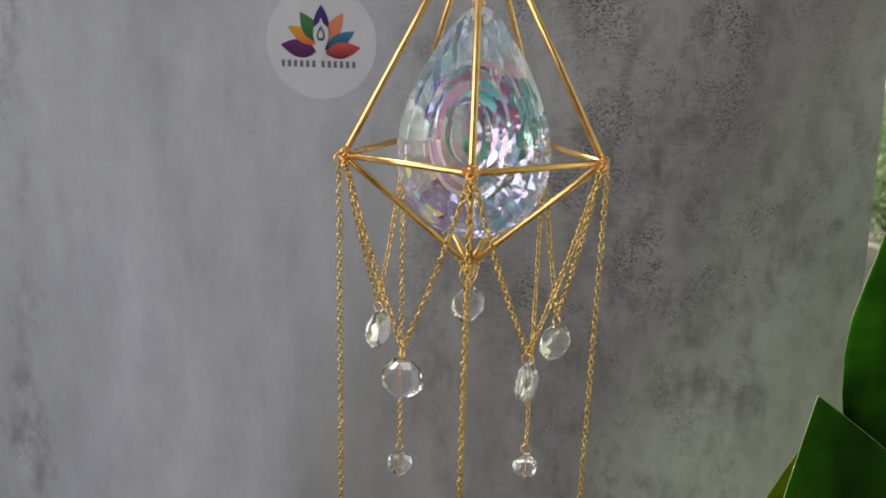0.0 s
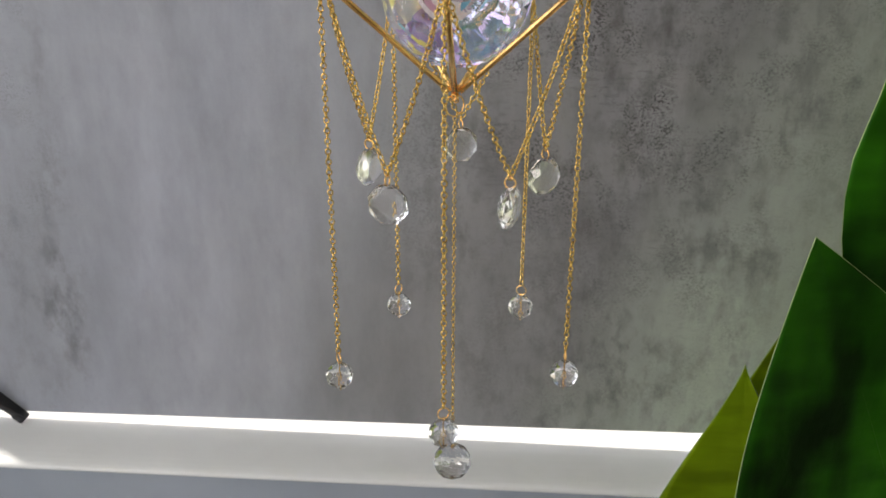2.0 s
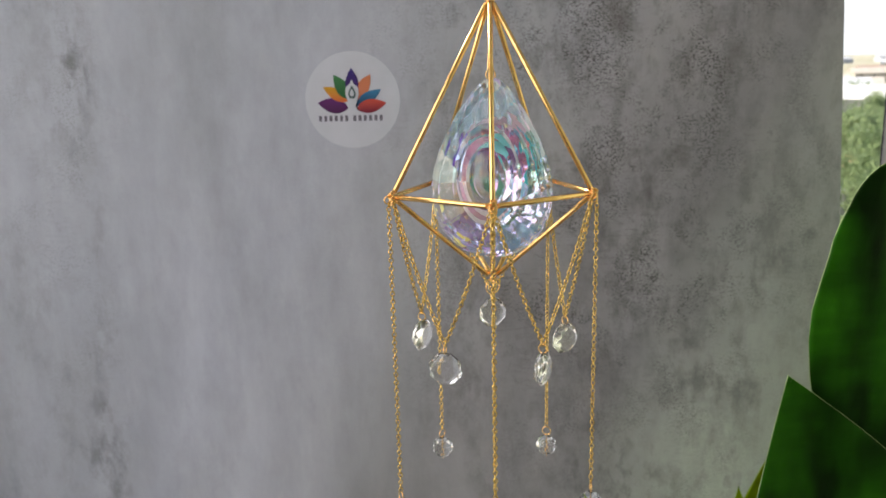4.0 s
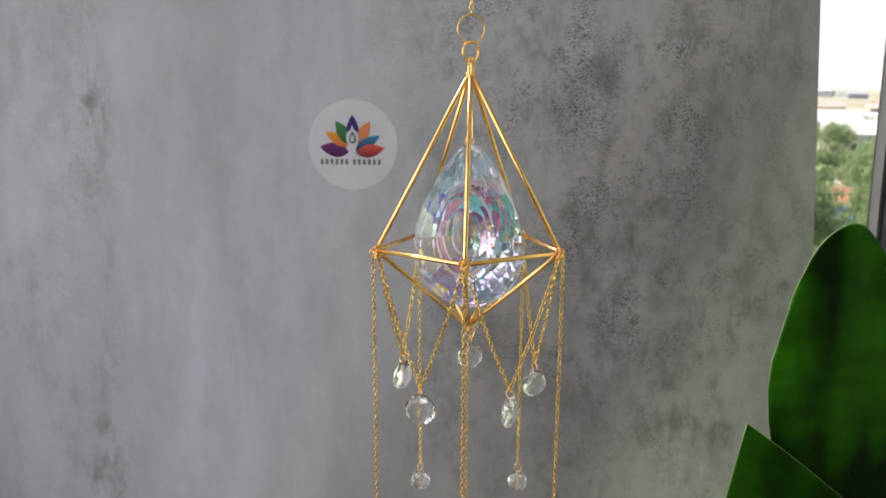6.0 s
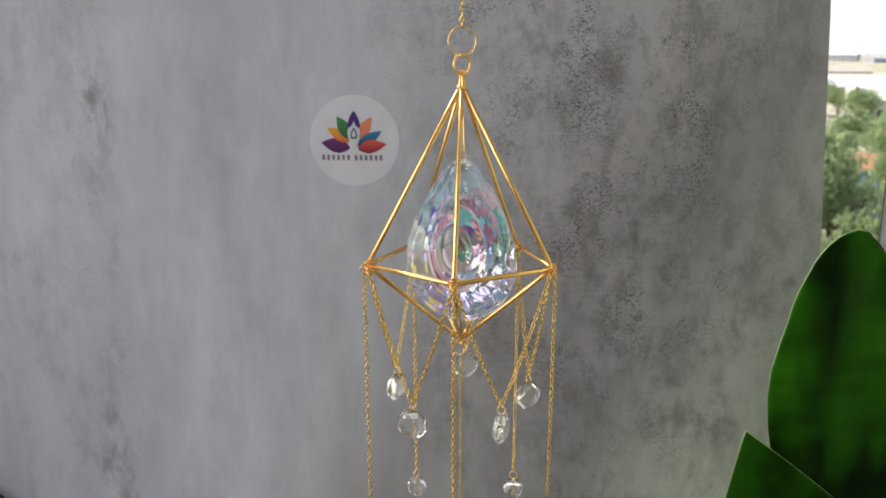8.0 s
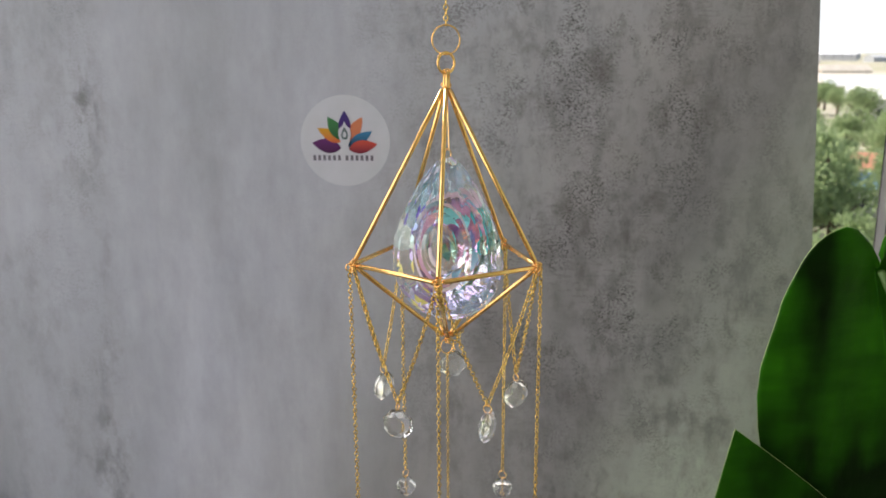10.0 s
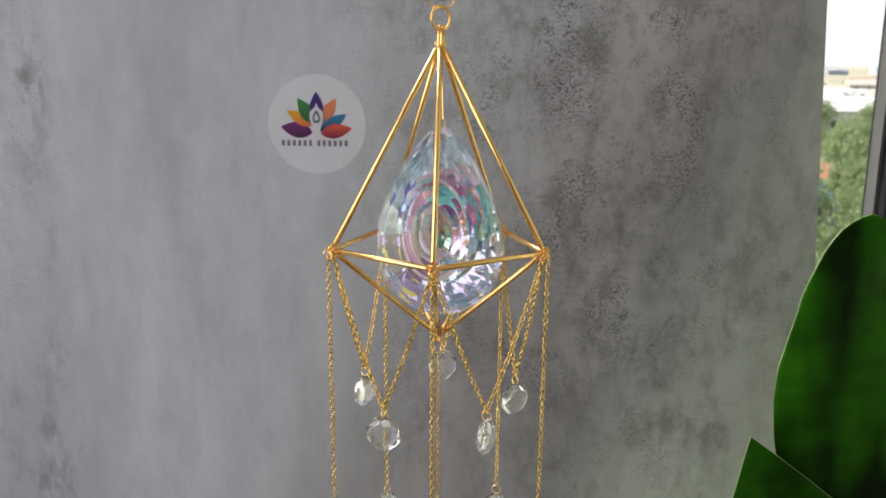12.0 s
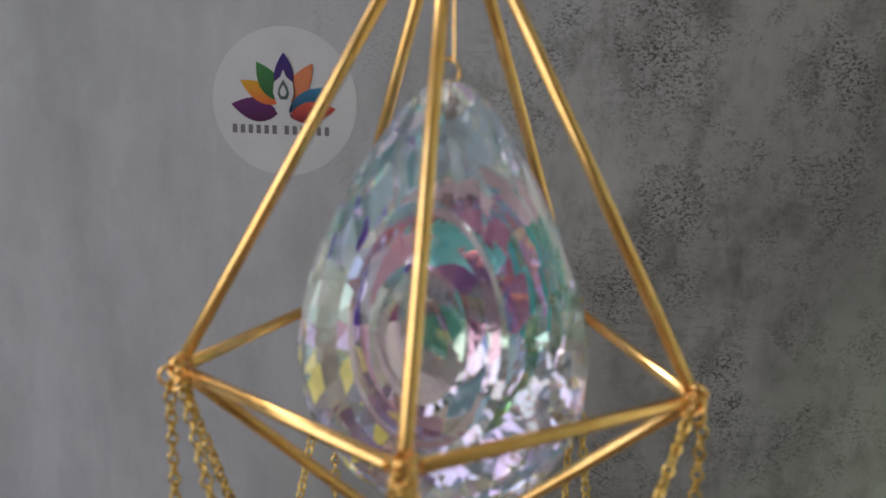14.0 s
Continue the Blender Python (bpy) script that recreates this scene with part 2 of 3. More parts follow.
def leaf_material(name, dark, light, thin, rough, through=(1.0, 1.0, 0.35)):
    m, nt, b = material(name, dark, rough)
    veins = noise_tex(nt, 19.0, 3, 0.5, (1.2, 1, 0.5))
    c = ramp(nt, veins, (0.42, dark), (0.66, light))
    c = blend(nt, 1.0, c, ramp(nt, noise_tex(nt, 52.0, 3, 0.5, (0.35, 1, 1.3)), (0.35, 0.74), (0.65, 1.22)), "MULTIPLY")
    nt.links.new(c, b.inputs["Base Color"])
    nt.links.new(ramp(nt, noise_tex(nt, 45.0, 3), (0.3, rough - 0.08), (0.7, rough + 0.1)), b.inputs["Roughness"])
    b.inputs["Specular IOR Level"].default_value = 0.07
    bumped(nt, b, noise_tex(nt, 38.0, 5, 0.6, (1, 1, 0.6)), 0.45, 0.004)
    tr, mx = nt.nodes.new("ShaderNodeBsdfTranslucent"), nt.nodes.new("ShaderNodeMixShader")
    nt.links.new(blend(nt, 1.0, c, through, "MULTIPLY"), tr.inputs["Color"])
    mx.inputs[0].default_value = thin
    nt.links.new(b.outputs[0], mx.inputs[1])
    nt.links.new(tr.outputs[0], mx.inputs[2])
    nt.links.new(mx.outputs[0], nt.nodes["Material Output"].inputs["Surface"])
    return m


# shade put into the dark green, backlight into the pale yellow-green
SHADED_LEAF = leaf_material("shaded_leaf", (0.003, 0.014, 0.0008), (0.024, 0.130, 0.004), 0.20, 0.42)
LIT_LEAF = leaf_material("lit_leaf", (0.25, 0.36, 0.008), (0.33, 0.46, 0.016), 0.62, 0.42)
STEM, nt, b = material("leaf_stalk", (0.09, 0.17, 0.04), 0.5)
# sunlight along the leaf edges, painted as a pale line
RIM_LIGHT, nt, b = material("leaf_rim_light", (0.24, 0.32, 0.12), 0.5)

# the foliage is paled to carry the haze of distance in its colour
HAZED_TREE = leaf_material("hazed_foliage", (0.24, 0.33, 0.18), (0.46, 0.54, 0.34), 0.62, 0.6, (1.0, 1.0, 0.85))
BARK, nt, b = material("bark", (0.12, 0.09, 0.06), 0.9)
# land colours lightened, with the far haze mixed in
LAND, nt, b = material("ground", (0.2, 0.2, 0.12), 0.95)
nt.links.new(ramp(nt, noise_tex(nt, 0.02, 6, 0.6), (0.35, (0.26, 0.28, 0.17)), (0.5, (0.36, 0.34, 0.25)), (0.7, (0.46, 0.42, 0.34))), b.inputs["Base Color"])
RENDERED, nt, b = material("white_render", (0.72, 0.72, 0.70), 0.8)
nt.links.new(ramp(nt, noise_tex(nt, 0.8, 4), (0.3, (0.66, 0.66, 0.64)), (0.7, (0.76, 0.76, 0.74))), b.inputs["Base Color"])
ROOF, nt, b = material("clay_roof", (0.36, 0.17, 0.10), 0.85)
BLUE_ROOF, nt, b = material("blue_metal_roof", (0.16, 0.30, 0.42), 0.5)
# distance haze put into the pale walls and roofs of the far blocks
HAZE_GREY, nt, b = material("hazed_far_wall", (0.55, 0.57, 0.60), 0.9)
SAND_WALL, nt, b = material("sand_wall", (0.52, 0.48, 0.42), 0.9)
nt.links.new(ramp(nt, noise_tex(nt, 0.5, 4), (0.3, (0.46, 0.42, 0.36)), (0.7, (0.58, 0.54, 0.48))), b.inputs["Base Color"])
ROOF_PALE, nt, b = material("hazed_clay_roof", (0.46, 0.34, 0.27), 0.9)
DARK_GLASS, nt, b = material("far_window", (0.06, 0.07, 0.09), 0.15)

PAPER, nt, b = material("sticker_paper", (0.41, 0.41, 0.43), 0.5)
nt.links.new(ramp(nt, noise_tex(nt, 60.0, 3), (0.3, (0.36, 0.365, 0.40)), (0.7, (0.395, 0.40, 0.44))), b.inputs["Base Color"])


def ink(name, inner, outer):
    m, nt, b = material(name, inner, 0.65)
    b.inputs["Specular IOR Level"].default_value = 0.15
    g = nt.nodes.new("ShaderNodeTexCoord")
    sp = nt.nodes.new("ShaderNodeSeparateXYZ")
    nt.links.new(g.outputs["Generated"], sp.inputs[0])
    nt.links.new(ramp(nt, sp.outputs[2], (0.1, inner), (0.9, outer)), b.inputs["Base Color"])
    return m


# ---------------------------------------------------------------- mesh helpers
def mesh_of(name, bm, mat, smooth=False):
    me = bpy.data.meshes.new(name)
    bm.to_mesh(me)
    bm.free()
    me.materials.append(mat)
    if smooth:
        me.shade_smooth()
    return me


def part(name, bm, mat, parent=None, label="", smooth=False):
    """Links a bmesh as one mesh object, under a thing or a part."""
    ob = new(name, mesh_of(name, bm, mat, smooth))
    ob.parent = parent
    return tagged(ob, label)


def piece(name, me, parent, m):
    ob = new(name, me)
    ob.parent, ob.matrix_basis = parent, m
    return ob


def thing(name, at, label, category, group="", kind=""):
    ob = new(name)
    ob.location = at
    ob.empty_display_size = 0.02
    return tagged(ob, label, category, group, kind)


def box(lo, hi, bevel=0.0, bm=None):
    bm = bm or bmesh.new()
    lo, hi = Vector(lo), Vector(hi)
    vs = bmesh.ops.create_cube(bm, size=1.0, matrix=Matrix.LocRotScale((lo + hi) / 2, None, hi - lo))["verts"]
    if bevel:
        es = list({e for v in vs for e in v.link_edges})
        bmesh.ops.bevel(bm, geom=es, offset=bevel, segments=2, affect="EDGES", profile=0.5)
    return bm


def structure(name, bm, mat, label, category):
    return tagged(part(name, bm, mat), label, category, "", "structure")


def along(a, b):
    a, b = Vector(a), Vector(b)
    return Matrix.Translation(a) @ (b - a).to_track_quat("Z", "Y").to_matrix().to_4x4(), (b - a).length


def tube(a, b, r, bore=0.0, seg=14, bm=None):
    """A rod from a to b, hollow at its ends where bore is given."""
    bm = bm or bmesh.new()
    m, n = along(a, b)
    rings = [(0.0, bore), (0.0, r * 0.9), (r * 0.12, r), (n - r * 0.12, r), (n, r * 0.9), (n, bore)] if bore else [(0.0, r * 0.8), (r * 0.3, r), (n - r * 0.3, r), (n, r * 0.8)]
    if bore:
        rings = [(r * 2, bore)] + rings + [(n - r * 2, bore)]
    loops = [[bm.verts.new(m @ Vector((rr * math.cos(k * math.tau / seg), rr * math.sin(k * math.tau / seg), z))) for k in range(seg)] for z, rr in rings]
    for p, q in zip(loops, loops[1:]):
        for k in range(seg):
            bm.faces.new((p[k], p[(k + 1) % seg], q[(k + 1) % seg], q[k]))
    bm.faces.new(loops[0][::-1])
    bm.faces.new(loops[-1])
    return bm


def torus(bm, m, big, small, n=24, k=8, stretch=1.0):
    loops = []
    for i in range(n):
        a = i * math.tau / n
        c = Vector((big * math.cos(a), big * math.sin(a) * stretch, 0))
        o = Vector((math.cos(a), math.sin(a), 0))
        loops.append([bm.verts.new(m @ (c + o * small * math.cos(j * math.tau / k) + Vector((0, 0, small * math.sin(j * math.tau / k))))) for j in range(k)])
    for i in range(n):
        p, q = loops[i], loops[(i + 1) % n]
        for j in range(k):
            bm.faces.new((p[j], q[j], q[(j + 1) % k], p[(j + 1) % k]))
    return bm


def chain_mesh(points, pitch=0.00174, wide=0.00081, long=0.00100, wire=0.00030):
    """Interlocked oval links along a line of points, every second one turned a quarter."""
    pts = [Vector(p) for p in points]
    seg = [(q - p).length for p, q in zip(pts, pts[1:])]
    total = sum(seg)
    count = max(2, round(total / pitch))
    n, k = 12, 6
    verts, faces = [], []
    for i in range(count):
        d = (i + 0.5) * total / count
        j = 0
        while j < len(seg) - 1 and d > seg[j]:
            d -= seg[j]
            j += 1
        way = (pts[j + 1] - pts[j]).normalized()
        at = pts[j] + way * d
        q = way.to_track_quat("Y", "Z").to_matrix().to_4x4()
        turn = 12 + (90 if i % 2 else 0) + random.uniform(-14, 14)
        m = Matrix.Translation(at) @ q @ pose(0, 0, 0, 0, turn, random.uniform(-5, 5))
        o = len(verts)
        for a in range(n):
            t = a * math.tau / n
            c, s = math.cos(t), math.sin(t)
            for e in range(k):
                f = e * math.tau / k
                rr = wire * math.cos(f)
                verts.append(m @ Vector(((wide + rr) * c, (long + rr) * s, wire * math.sin(f))))
        for a in range(n):
            for e in range(k):
                faces.append((o + a * k + e, o + (a + 1) % n * k + e, o + (a + 1) % n * k + (e + 1) % k, o + a * k + (e + 1) % k))
    me = bpy.data.meshes.new("chain")
    me.from_pydata(verts, [], faces)
    me.materials.append(CHAIN)
    me.shade_smooth()
    return me


# ---------------------------------------------------------------- the room
# unseen shell; its side opening and wall colours are added to shape the light
ROOM_L, ROOM_R, ROOM_B, ROOM_F = -1.15, 1.15, -2.6, 0.80
FLOOR, CEIL, HEAD = -0.62, 2.12, 2.0

structure("floor", box((ROOM_L - 0.1, ROOM_B - 0.1, FLOOR - 0.1), (ROOM_R + 0.1, 0.46, FLOOR)), FLOORING, "unseen floor, kept dark to give the reflections contrast", "floor")
structure("ceiling", box((ROOM_L - 0.1, ROOM_B - 0.1, CEIL), (ROOM_R + 0.1, ROOM_F + 0.12, CEIL + 0.1)), PLASTER, "plain pale beige plaster ceiling", "ceiling")
structure("wall_south", box((ROOM_L - 0.1, ROOM_B - 0.1, FLOOR), (ROOM_R + 0.1, ROOM_B, CEIL)), DARK_BEHIND, "unseen dark wall, added to give the reflections contrast", "wall")
structure("wall_east", box((ROOM_R, ROOM_B, FLOOR), (ROOM_R + 0.1, ROOM_F + 0.12, CEIL)), GREEN_BOUNCE, "unseen wall, greened to bounce green light onto the board", "wall")
bm = box((ROOM_L - 0.1, ROOM_B, FLOOR), (ROOM_L, 0.25, 0.0))
box((ROOM_L - 0.1, ROOM_B, HEAD), (ROOM_L, 0.25, CEIL), 0, bm)
box((ROOM_L - 0.1, ROOM_B, 0.0), (ROOM_L, -2.2, HEAD), 0, bm)
box((ROOM_L - 0.1, 0.25, FLOOR), (ROOM_L, ROOM_F + 0.12, CEIL), 0, bm)
structure("wall_west", bm, PLASTER, "unseen pale beige wall with an opening added to let light in", "wall")
bm = box((ROOM_L, ROOM_F, HEAD), (ROOM_R, ROOM_F + 0.12, CEIL))
box((ROOM_L, ROOM_F, FLOOR), (ROOM_R, ROOM_F + 0.12, -0.042), 0, bm)
structure("wall_north", bm, PLASTER, "pale beige wall below and above the window band", "wall")

# the ledge runs a little askew to the window, its front edge rounded
bm = bmesh.new()
LEDGE, LEDGE_RISE = 0.0200, 0.0127
prof = [(0.0, LEDGE - 0.0085), (-0.0010, LEDGE - 0.0075)] + [(0.042 * (1 - math.cos(k * math.pi / 16)) - 0.0010, LEDGE - 0.0065 * (1 - math.sin(k * math.pi / 16))) for k in range(9)] + [(0.45, LEDGE), (0.45, LEDGE - 0.0085)]
cols = []
for i in range(9):
    x = ROOM_L + (ROOM_R - ROOM_L) * i / 8
    y0 = 0.4370 - 0.074 * x
    cols.append([bm.verts.new((x, min(y0 + dy, ROOM_F) if dy > 0.1 else y0 + dy, z + LEDGE_RISE * x)) for dy, z in prof])
for p, q in zip(cols, cols[1:]):
    for k in range(len(prof)):
        bm.faces.new((p[k], q[k], q[(k + 1) % len(prof)], p[(k + 1) % len(prof)]))
bm.faces.new(cols[0])
bm.faces.new(cols[-1][::-1])
bmesh.ops.recalc_face_normals(bm, faces=bm.faces)
structure("window_ledge", bm, WHITE, "smooth white window ledge with a rounded front edge", "window ledge")
bm = bmesh.new()
vs = [bm.verts.new((x, 0.4370 - 0.074 * x + dy, z + (LEDGE_RISE * x if z > FLOOR else 0.0))) for z in (FLOOR, LEDGE - 0.0085) for x, dy in ((ROOM_L, 0), (ROOM_R, 0), (ROOM_R, 0.05), (ROOM_L, 0.05))]
for f in ((0, 1, 5, 4), (1, 2, 6, 5), (2, 3, 7, 6), (3, 0, 4, 7), (0, 3, 2, 1), (4, 5, 6, 7)):
    bm.faces.new([vs[k] for k in f])
structure("wall_under_ledge", bm, APRON, "blue-grey painted wall under the window ledge", "wall")


def window(name, lo, hi, axis, posts, label):
    """A glazed band with a black frame; posts along the axis."""
    w = thing(name, lo, label, "window", "", "structure")
    a = 0 if axis == "x" else 1
    d = hi[1 - a] - lo[1 - a]

    def bar(p0, p1, z0, z1, nm):
        l, h = [0, 0, z0 - lo[2]], [0, 0, z1 - lo[2]]
        l[a], h[a], h[1 - a] = p0 - lo[a], p1 - lo[a], d
        part(nm, box(l, h, 0.003), ALUMINIUM, w)
    bar(lo[a], hi[a], lo[2], lo[2] + 0.045, "bottom_rail")
    bar(lo[a], hi[a], hi[2] - 0.045, hi[2], "top_rail")
    for p in posts:
        bar(p, p + 0.055, lo[2] + 0.045, hi[2] - 0.045, "post")
        for e in (-0.0045, 0.0552):
            l, h = [0, 0, 0.046], [0, 0, hi[2] - lo[2] - 0.046]
            l[a], h[a] = p - lo[a] + e, p - lo[a] + e + 0.0043
            l[1 - a], h[1 - a] = d * 0.3, d * 0.7
            part("gasket", box(l, h), GASKET, w)
    for p, q in zip(posts, posts[1:]):
        l, h = [0, 0, 0.046], [0, 0, hi[2] - lo[2] - 0.046]
        l[a], h[a] = p + 0.0598 - lo[a], q - 0.0048 - lo[a]
        l[1 - a], h[1 - a] = d * 0.48, d * 0.52
        ob = part("pane", box(l, h), PANE, w)
        ob.visible_shadow = False
    return w


window("window_1", (ROOM_L, ROOM_F + 0.01, -0.04), (ROOM_R, ROOM_F + 0.06, HEAD), "x", (-1.15, -0.30, 0.490, 1.09), "wide window with slim black aluminium frame and clear panes")
window("window_2", (ROOM_L - 0.07, -2.2, 0.0), (ROOM_L - 0.02, 0.25, HEAD), "y", (-2.2, -1.0, 0.19), "unseen side window with slim black frame, added to light the board")

# ---------------------------------------------------------------- backdrop board and its stand
B0, BX, BZ = 0.4825, -0.0834, -0.017


def board_y(x, z):
    return B0 + BX * x + BZ * z


def on_board(x, z, proud=0.0):
    n = Vector((BX, -1, BZ)).normalized()
    return Vector((x, board_y(x, z), z)) + n * proud


bm = bmesh.new()
LEFT, TOP, THICK = -0.395, 0.66, 0.005
grid = [[None] * 13 for _ in range(11)]
back = [[None] * 13 for _ in range(11)]
for j in range(11):
    for i in range(13):
        u, v = i / 12, j / 10
        z = (0.0214 + 0.0176 * u) + (TOP - 0.03) * v
        right = 0.2555 - 0.045 * max(0.0, z - 0.16) - 0.02 * max(0.0, z - 0.3)
        x = LEFT + (right - LEFT) * u
        grid[j][i] = bm.verts.new(on_board(x, z))
        back[j][i] = bm.verts.new(on_board(x, z, -THICK))
for j in range(10):
    for i in range(12):
        bm.faces.new((grid[j][i], grid[j][i + 1], grid[j + 1][i + 1], grid[j + 1][i]))
        bm.faces.new((back[j][i], back[j + 1][i], back[j + 1][i + 1], back[j][i + 1]))
for j in range(10):
    for i, s in ((0, 1), (12, -1)):
        f = (grid[j][i], grid[j + 1][i], back[j + 1][i], back[j][i])
        bm.faces.new(f if s > 0 else f[::-1])
for i in range(12):
    for j, s in ((0, -1), (10, 1)):
        f = (grid[j][i], grid[j][i + 1], back[j][i + 1], back[j][i])
        bm.faces.new(f if s > 0 else f[::-1])
bmesh.ops.recalc_face_normals(bm, faces=bm.faces)
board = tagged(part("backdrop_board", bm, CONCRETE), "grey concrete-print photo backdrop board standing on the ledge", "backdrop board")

stand = thing("board_stand", (-0.36, 0.52, 0.0), "matt black stand holding up the grey backdrop board", "stand")


def leg(a, b, w0, w1, d):
    """A flat bar from a to b in the board's plane, tapering from w1 down to w0 at its foot."""
    m, n = along(a, b)
    bm = box((-0.5, -d / 2, 0), (0.5, d / 2, n), 0.0)
    for v in bm.verts:
        v.co.x *= w0 + (w1 - w0) * v.co.z / n
    bmesh.ops.bevel(bm, geom=list(bm.edges), offset=0.0012, segments=2, affect="EDGES", profile=0.5)
    bm.transform(Matrix.Translation(-stand.location) @ m)
    return bm


part("front_leg", leg((-0.3220, 0.5050, 0.0225), (-0.4120, 0.5080, 0.1015), 0.0085, 0.026, 0.005), BLACK, stand)
part("rubber_foot", leg((-0.3190, 0.5049, 0.0188), (-0.3255, 0.5049, 0.0250), 0.0085, 0.0095, 0.0062), BLACK, stand)
for x in (-0.392, 0.222):
    part("clip", box(Vector((x, board_y(x, 0.03) + 0.0025, LEDGE + LEDGE_RISE * x)) - stand.location, Vector((x + 0.012, board_y(x, 0.03) + 0.030, 0.040)) - stand.location, 0.002), BLACK, stand)

# round sticker with a fan of seven petals
SX, SZ, SR = -0.0757, 0.3752, 0.0322
sticker = thing("round_sticker", on_board(SX, SZ), "round pale sticker with coloured petals on the backdrop board", "sticker")
sticker.matrix_basis = Matrix.Translation(on_board(SX, SZ)) @ Euler((0, 0, math.atan(BX))).to_matrix().to_4x4()
TILT_Z = Matrix.Rotation(math.atan(-BZ), 4, "X")


def flat_shape(outline, lift, thick=0.00012):
    """A thin printed shape in the sticker's plane from its outline (x, z)."""
    bm = bmesh.new()
    f = bm.faces.new([bm.verts.new(TILT_Z @ Vector((x, -lift - thick, z))) for x, z in outline])
    bm.normal_update()
    if f.normal.y > 0:
        f.normal_flip()
    r = bmesh.ops.extrude_face_region(bm, geom=[f])
    bmesh.ops.translate(bm, verts=[v for v in r["geom"] if isinstance(v, bmesh.types.BMVert)], vec=(0, thick, 0))
    bmesh.ops.recalc_face_normals(bm, faces=bm.faces)
    return bm


part("disc", flat_shape([(SR * math.cos(k * math.tau / 72), SR * math.sin(k * math.tau / 72)) for k in range(72)], 0.00004), PAPER, sticker)


def petal(x, z, turn, length, width, colours, level):
    pts = []
    for side in (1, -1):
        for k in range(12):
            s = k / 12 if side > 0 else 1 - k / 12
            w = width / 2 * math.sin(math.pi * s ** 0.85) ** 0.9
            pts.append((w * side, s * length))
    c, s = math.cos(radians(turn)), math.sin(radians(turn))
    part("petal", flat_shape([(x + a * c - q * s, z + a * s + q * c) for a, q in pts], 0.0002 + level * 0.00004), ink("petal_ink", *colours), sticker)


petal(-0.0030, -0.0052, 80, 0.0212, 0.0104, ((0.05, 0.012, 0.05), (0.09, 0.02, 0.10)), 0)
petal(-0.0020, -0.0005, 62, 0.0200, 0.0082, ((0.42, 0.10, 0.03), (0.42, 0.22, 0.02)), 1)
petal(-0.0015, 0.0005, 33, 0.0196, 0.0092, ((0.02, 0.08, 0.03), (0.04, 0.14, 0.05)), 2)
petal(0.0000, 0.0022, 0, 0.0190, 0.0088, ((0.05, 0.015, 0.09), (0.03, 0.02, 0.12)), 6)
petal(0.0020, -0.0004, -32, 0.0204, 0.0086, ((0.40, 0.13, 0.07), (0.44, 0.15, 0.07)), 3)
petal(0.0022, -0.0040, -58, 0.0206, 0.0078, ((0.015, 0.04, 0.08), (0.03, 0.13, 0.24)), 4)
petal(0.0026, -0.0058, -80, 0.0208, 0.0092, ((0.13, 0.015, 0.03), (0.38, 0.06, 0.04)), 5)
emblem = [(0.0000, 0.0140), (0.0012, 0.0110), (0.0042, 0.0085), (0.0046, 0.0040), (0.0030, -0.0010), (0.0020, -0.0040), (0.0036, -0.0072),
          (-0.0036, -0.0072), (-0.0020, -0.0040), (-0.0030, -0.0010), (-0.0046, 0.0040), (-0.0042, 0.0085), (-0.0012, 0.0110)]
part("centre_drop", flat_shape(emblem, 0.0009), PAPER, sticker)
INK, _, _ = material("petal_shadow_ink", (0.03, 0.06, 0.06), 0.5)
for size, lift, mat in ((1.0, 0.0012, INK), (0.55, 0.0015, PAPER)):
    drop = [(size * x, 0.0046 + size * z) for x, z in ((0, 0.0052), (0.0019, 0.0020), (0.0026, -0.0008), (0.0016, -0.0034), (-0.0016, -0.0034), (-0.0026, -0.0008), (-0.0019, 0.0020))]
    part("inner_drop", flat_shape(drop, lift), mat, sticker)
INK, _, _ = material("caption_ink", (0.09, 0.08, 0.10), 0.6)
for lo_x, n in ((-0.0235, 6), (0.0000, 6)):
    for k in range(n):
        x = lo_x + k * 0.0036
        part("caption_bar", flat_shape([(x, -0.0140), (x + 0.0020, -0.0140), (x + 0.0020, -0.0102), (x, -0.0102)], 0.0002), INK, sticker)

# ---------------------------------------------------------------- the hanging sun catcher
AXIS = Vector((0.0, 0.2445, 0.347))
RING, APEX_Z, BASE_Z = 0.0415, 0.0740, -0.0358
catcher = thing("sun_catcher", AXIS, "gold wire diamond-shaped sun catcher with clear crystals and hanging chains", "sun catcher")
corner = [Vector((RING * math.cos(radians(-94 + 72 * k)), RING * math.sin(radians(-94 + 72 * k)), random.uniform(-0.0006, 0.0006))) for k in range(5)]
apex, foot = Vector((0, 0, APEX_Z)), Vector((0, 0, BASE_Z))
ROD, BORE = 0.00105, 0.0006


def rod(a, b, trim_a, trim_b):
    w = (b - a).normalized()
    return tube(a + w * trim_a, b - w * trim_b, ROD, BORE)


def wrap(at, turns, size, wire=0.00032):
    """Loops of fine wire bound round a joint."""
    for k in range(turns):
        m = Matrix.Translation(at) @ pose(0, 0, (k - turns / 2) * wire * 1.5, random.uniform(-50, 50), random.uniform(-50, 50), 72 * k)
        part("wire_loop", torus(bmesh.new(), m, size * random.uniform(0.8, 1.1), wire, 14, 6), GOLD, catcher, smooth=True)


